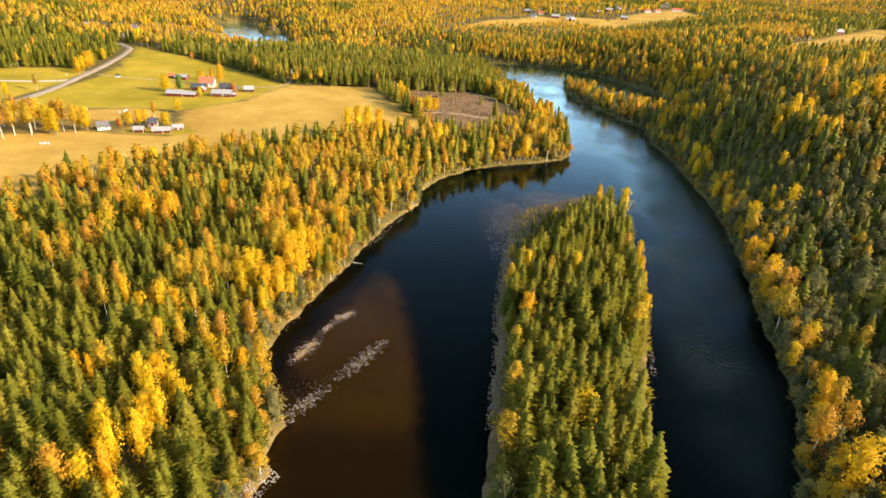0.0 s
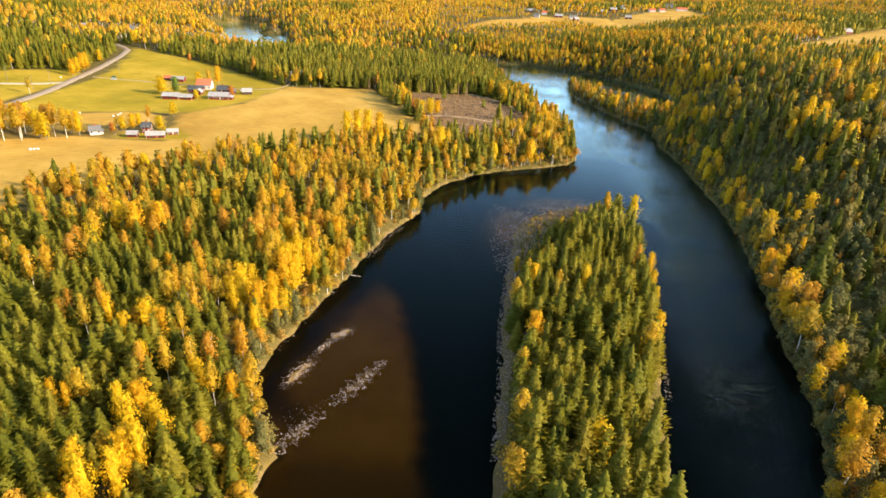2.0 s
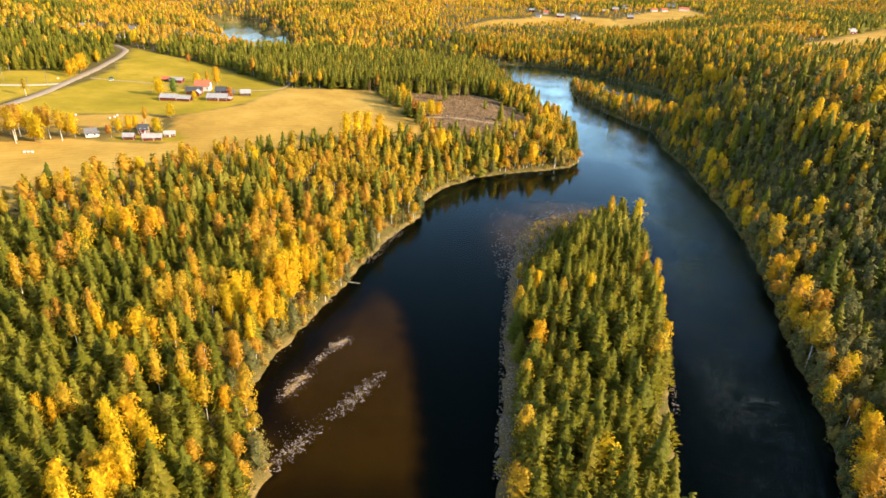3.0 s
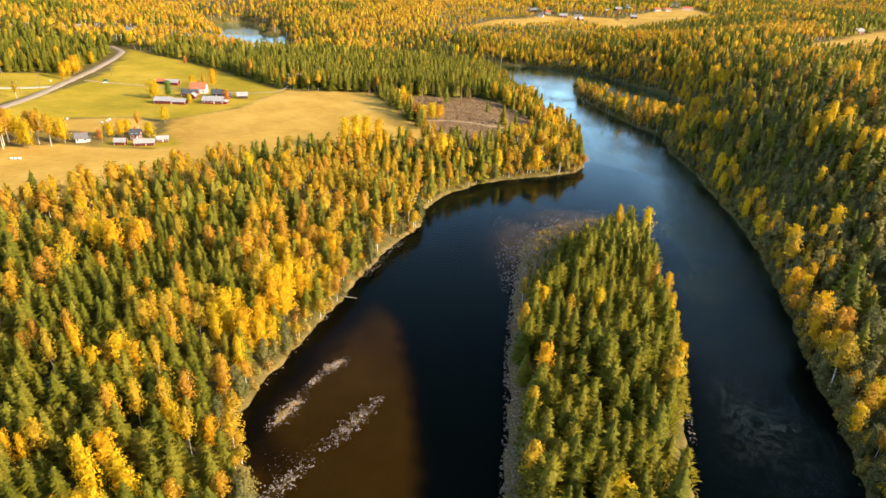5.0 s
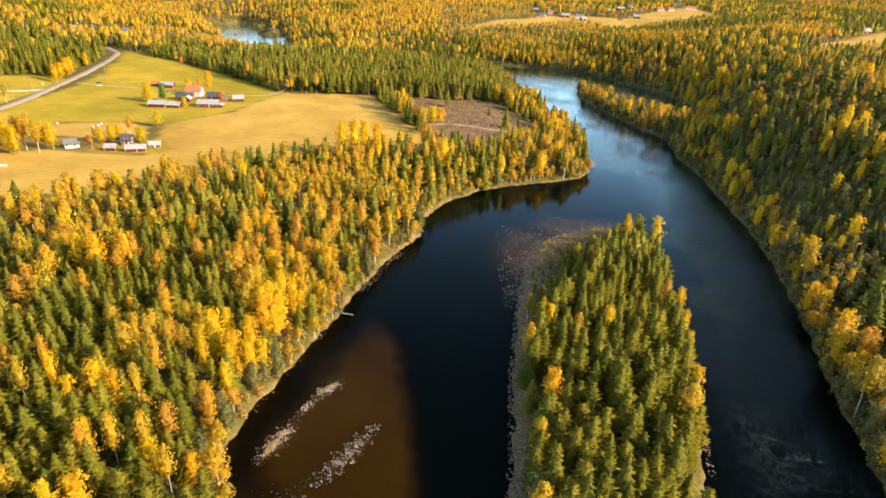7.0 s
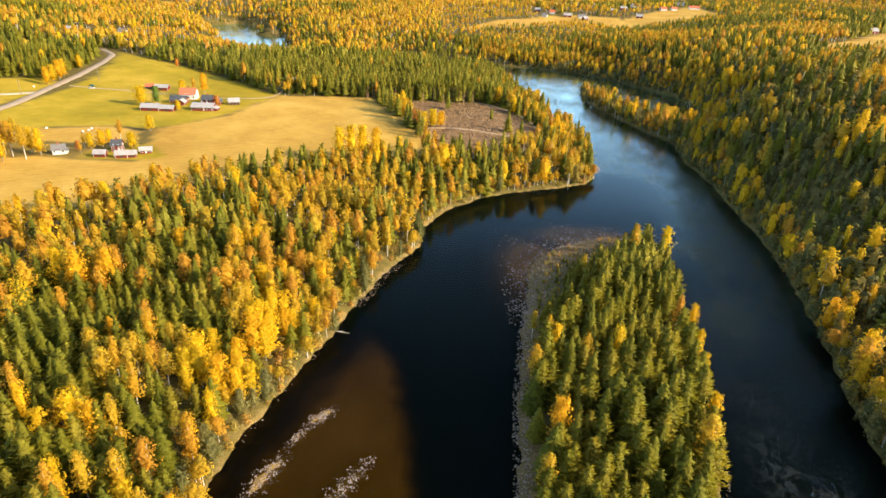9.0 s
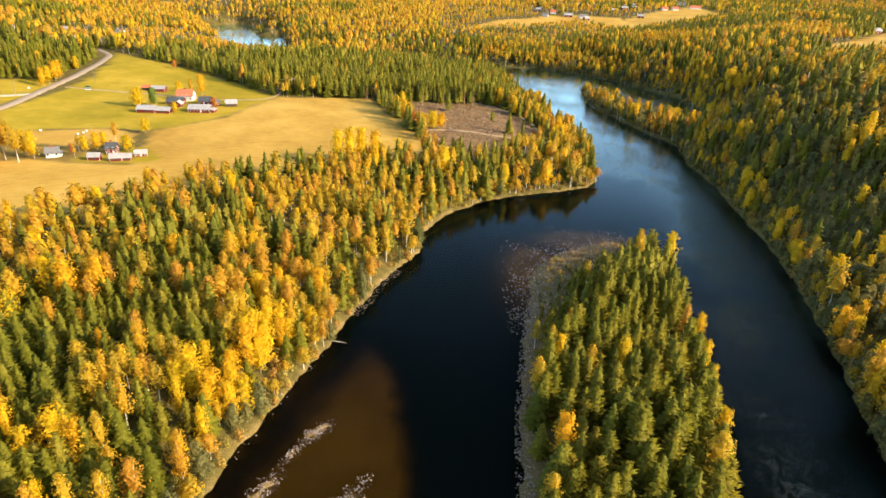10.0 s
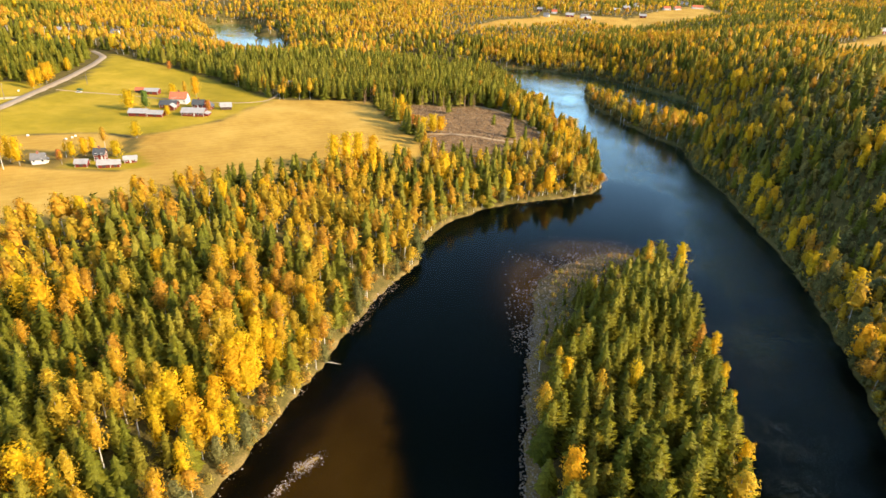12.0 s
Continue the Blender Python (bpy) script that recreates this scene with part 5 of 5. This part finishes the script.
# the small houses by the stubble field
building("house", "white wooden house with a grey roof and veranda", "house", -180.5, 313, 24, 5.0, 4.6, 2.5, 1.5, M_WHITE, M_GREYROOF, windows=3, storeys=1, chimney=True, lean=1.2)
building("shed", "red wooden shed with a pale roof", "shed", -161, 312, 10, 4.8, 3.4, 1.9, 1.0, M_RED, M_TIN)
building("house", "narrow two-storey red house with a dark roof", "house", -157.5, 321, 12, 4.2, 4.2, 4.0, 1.5, M_RED, M_SLATE, windows=2, storeys=2, chimney=True)
building("barn", "red barn with a pale roof beside the field", "barn", -151.5, 312.5, 20, 4.8, 3.8, 1.9, 1.1, M_RED, M_TIN)
building("barn", "red barn wing with a pale roof beside the field", "barn", -147.2, 313.8, 20, 3.6, 3.4, 1.8, 1.0, M_RED, M_TIN)
building("garage", "low red garage with a pale roof", "garage", -144, 320.5, 24, 5.0, 3.0, 1.9, 0.9, M_RED, M_TIN, windows=3)
# house at the pine wood
building("house", "white-roofed house at the edge of the pine wood", "house", -121.5, 505, 8, 9, 7, 2.8, 1.9, M_DARK, M_TIN, windows=3, chimney=True)
building("shed", "small red shed at the wood's edge", "shed", -110, 500, 0, 4.5, 4, 2.2, 1.3, M_RED, M_TILE)
# far village
FAR_HOUSES = [(9, 0), (9, 2), (9, 1), (13, 0), (12, 2), (8, 0), (11, 0), (12, 0), (13, 2), (11, 0), (12, 1), (11, 1), (16, 2), (20, 1), (11, 0), (9, 0), (7, 2), (7, 0), (16, 1)]
for (hx, hy), (ln, style) in zip(FAR_SPOTS, FAR_HOUSES):
    wall_m, roof_m = ((M_RED, M_TIN), (M_WHITE, M_TILE), (M_WHITE, M_GREYROOF))[style]
    words = ("red wooden house with a pale roof", "white house with a red tiled roof", "white house with a grey roof")[style]
    building("village_house", words + " in the far village", "house", hx, hy, (hx * 7) % 40 - 20, ln, 8, 3.6, 2.4, wall_m, roof_m, windows=3, chimney=True)

# ---------------------------------------------------------------- farm things


def hay_bale(x, y, turn):
    bm = bmesh.new()
    bmesh.ops.create_cone(bm, cap_ends=True, segments=18, radius1=0.52, radius2=0.52, depth=1.0, matrix=Matrix.Rotation(math.pi / 2, 4, "Y"))
    bmesh.ops.bevel(bm, geom=[e for e in bm.edges if len(e.link_faces) == 2 and any(len(f.verts) > 4 for f in e.link_faces)], offset=0.09, segments=2, affect="EDGES")
    me = bpy.data.meshes.new("hay_bale")
    bm.to_mesh(me)
    bm.free()
    me.materials.append(M_WRAP)
    ob = tagged(new("hay_bale", me), "round hay bale in white wrap on stubble", "hay bale", "bales on the stubble")
    ob.matrix_basis = pose(x, y, ground_z(x, y) + 0.5, 0, 0, turn)


for bx, by, t in ((-209, 349, 20), (-189, 347, 70), (-188, 350.5, 15), (-188, 353.5, 40), (-193, 279.5, 10), (-191.5, 280, 30), (-190, 280.4, 5), (-268, 432, 30), (330, 640, 0), (352, 655, 40), (400, 690, 80), (412, 700, 15)):
    hay_bale(bx, by, t)


def utility_pole(x, y):
    root = tagged(new("utility_pole"), "weathered wooden utility pole with a crossarm", "pole", "poles by the road")
    root.matrix_basis = pose(x, y, ground_z(x, y))
    bm = bmesh.new()
    bmesh.ops.create_cone(bm, cap_ends=True, segments=8, radius1=0.16, radius2=0.11, depth=9.6, matrix=Matrix.Translation((0, 0, 4.2)))
    part("post", bm, M_POLE, root)
    arm = part("crossarm", block(-0.9, 0.9, -0.06, 0.06, 8.3, 8.45), M_POLE, root)
    for k in (-0.75, 0.0, 0.75):
        bm = bmesh.new()
        bmesh.ops.create_cone(bm, cap_ends=True, segments=6, radius1=0.06, radius2=0.04, depth=0.2, matrix=Matrix.Translation((k, 0, 8.55)))
        part("insulator", bm, M_WHITE, arm)


for px, py in ((-262, 392), (-263, 412), (-290, 410), (-262, 352), (-247, 470)):
    utility_pole(px, py)



def parked_car(x, y, turn, paint, words):
    root = tagged(new("parked_car"), words, "car", "vehicles by the fields")
    root.matrix_basis = pose(x, y, ground_z(x, y) + 0.05, 0, 0, turn)
    root.scale = (0.8, 0.8, 0.8)
    bm = block(-2.15, 2.15, -0.86, 0.86, 0.32, 0.95, 0.14)
    part("body", bm, paint, root)
    bm = bmesh.new()
    rows = [[bm.verts.new((px, py, pz)) for px, pz in ((-1.75, 0.93), (-1.25, 1.46), (0.45, 1.46), (1.15, 0.93))] for py in (-0.74, 0.74)]
    bm.faces.new(rows[0][::-1])
    bm.faces.new(rows[1])
    for i in range(4):
        bm.faces.new((rows[0][i], rows[0][(i + 1) % 4], rows[1][(i + 1) % 4], rows[1][i]))
    bmesh.ops.recalc_face_normals(bm, faces=bm.faces[:])
    cabin = part("cabin", bm, M_GLASS, root)
    part("roof_panel", block(-1.3, 0.5, -0.72, 0.72, 1.44, 1.5, 0.02), paint, cabin)
    for wx in (-1.3, 1.3):
        for wy in (-0.8, 0.8):
            bm = bmesh.new()
            bmesh.ops.create_cone(bm, cap_ends=True, segments=14, radius1=0.33, radius2=0.33, depth=0.22, matrix=Matrix.Translation((wx, wy, 0.33)) @ Matrix.Rotation(math.pi / 2, 4, "X"))
            tyre = part("wheel", bm, M_SLATE, root)
            bm = bmesh.new()
            bmesh.ops.create_cone(bm, cap_ends=True, segments=10, radius1=0.19, radius2=0.19, depth=0.25, matrix=Matrix.Translation((wx, wy, 0.33)) @ Matrix.Rotation(math.pi / 2, 4, "X"))
            part("rim", bm, M_TIN, tyre)


M_GREEN = plain("green_paint", (0.03, 0.12, 0.06), (0.05, 0.17, 0.09), 2.0, 0.5)
parked_car(-242, 452, 5, M_GREEN, "green car parked beside the gravel track")
parked_car(-239, 446, 20, M_WRAP, "white van-like car parked beside the gravel track")
parked_car(-143, 433, 40, M_WRAP, "white car parked between the farm buildings")

# fallen tree at the bank
log_bm = bmesh.new()
bmesh.ops.create_cone(log_bm, cap_ends=True, segments=8, radius1=0.2, radius2=0.07, depth=7.5, matrix=Matrix.Rotation(math.pi / 2, 4, "Y") @ Matrix.Translation((0, 0, 0)))
log_root = tagged(new("fallen_log"), "bleached fallen trunk reaching from bank into water", "log")
log_root.matrix_basis = pose(-31.0, 196.5, 0.30, 0, 2.5, -8)
part("stem", log_bm, M_DEADWOOD, log_root)
for a, b in (((1.2, 0, 0), (2.1, 0.7, 0.5)), ((2.2, 0, 0), (2.9, -0.6, 0.4))):
    v, f, nv = limb(a, b, 0.05)
    ob = new("branch", mesh_from("branch", v, f, [M_DEADWOOD]))
    ob.parent = log_root

# trees that stand by themselves round the farms, along the road and on the clear-cut
LONE = [(3, -52, 322, 1.35, 1.1), (3, -47, 325, 1.4, 1.1), (3, -42, 329, 1.35, 1.1), (3, -36, 331, 1.25, 1.1), (3, -105, 190, 1.15, 1.1), (3, -99, 188, 1.2, 1.1), (3, -93, 192, 1.15, 1.1),
        (3, -16, 397, 0.72, 1.9), (3, -11, 399, 0.8, 2.0), (3, -6, 401, 0.7, 1.9), (3, -190, 412, 0.85, 2.2), (3, -177, 443, 0.75, 1.6), (2, -172, 449, 0.75, 1.5), (3, -167.5, 455, 0.95, 1.4), (3, -163, 402, 0.45, 1.8), (3, -159, 357, 0.62, 1.8),
        (3, -186, 308, 0.93, 1.21), (2, -189, 302, 1.04, 1.80), (3, -192, 311, 0.87, 1.21), (2, -196, 304, 1.10, 1.80), (3, -200, 298, 1.04, 1.21), (2, -203, 309, 0.98, 1.80), (3, -206, 318, 0.81, 1.21), (2, -210, 303, 1.10, 1.80), (3, -214, 312, 0.99, 1.21),
        (2, -205, 292, 1.10, 1.80), (3, -219, 300, 1.04, 1.21), (2, -224, 310, 0.98, 1.80), (3, -228, 296, 1.04, 1.21), (2, -212, 290, 1.04, 1.80), (3, -234, 304, 1.04, 1.21), (2, -240, 292, 1.16, 1.80), (3, -222, 287, 1.04, 1.21),
        (3, -171, 322, 0.55, 1.8), (3, -167, 325, 0.62, 1.9), (2, -163, 335, 0.75, 1.5), (3, -153, 326, 0.58, 2.2), (2, -174, 322, 0.5, 1.5), (2, -170, 312, 0.42, 1.4), (3, -166, 330, 0.55, 1.6),
        (3, -265, 442, 0.85, 1.5), (3, -266, 450, 0.85, 1.4), (3, -268, 460, 0.95, 1.5), (3, -270, 468, 0.9, 1.4), (2, -257, 381, 0.70, 1.9), (3, -260, 357, 0.66, 1.15), (3, -277, 500, 0.7, 1.4), (3, -196, 297, 0.98, 1.16), (2, -208, 297, 1.16, 1.71), (3, -216, 305, 1.04, 1.21), (2, -226, 303, 1.16, 1.71), (3, -232, 291, 1.10, 1.21), (2, -200, 305, 1.04, 1.61), (3, -238, 299, 1.04, 1.21), (2, -213, 283, 1.16, 1.71)]
for k, lx, ly, sc, fat in LONE:
    set_tree(k, lx, ly, ground_z(lx, ly) - 0.1, sc, sc * fat, lx * 0.7, "trees round the farms")
for i in range(46):
    f = i / 45
    lx, ly = -62 + 100 * f + rng.uniform(-4, 4), 470 + 18 * f + rng.uniform(-4, 7)
    sc = rng.uniform(0.85, 1.1)
    set_tree(6, lx, ly, ground_z(lx, ly) - 0.1, sc, sc * 1.05, i * 1.7, "pines at the clear-cut")
for lx, ly in ((23, 392), (8, 468), (-6, 462), (14, 474), (-20, 455)):
    set_tree(6, lx, ly, ground_z(lx, ly) - 0.1, 0.95, 1.0, lx, "pines at the clear-cut")
for lx, ly, leaf, sc, words in ((-182, 416, M_GREENLEAF, 0.8, "round green garden tree beside the barn"), (-144.5, 416, M_ROWAN, 0.5, "red rowan beside the barn"), (-174, 317, M_ROWAN, 0.38, "reddish garden bush beside the white house"),
                                (-22, 408, M_ROWAN, 0.6, "red-orange aspen at the clear-cut"), (-222, 540, M_ROWAN, 0.5, "red maple at the meadow's edge"), (-55, 182, M_ROWAN, 0.30, "small red rowan among birches")):
    ob = single_tree(3, 1, words, leaf)
    ob.matrix_basis = pose(lx, ly, ground_z(lx, ly) - 0.1, 0, 0, lx)
    ob.scale = (sc * 1.6, sc * 1.6, sc)
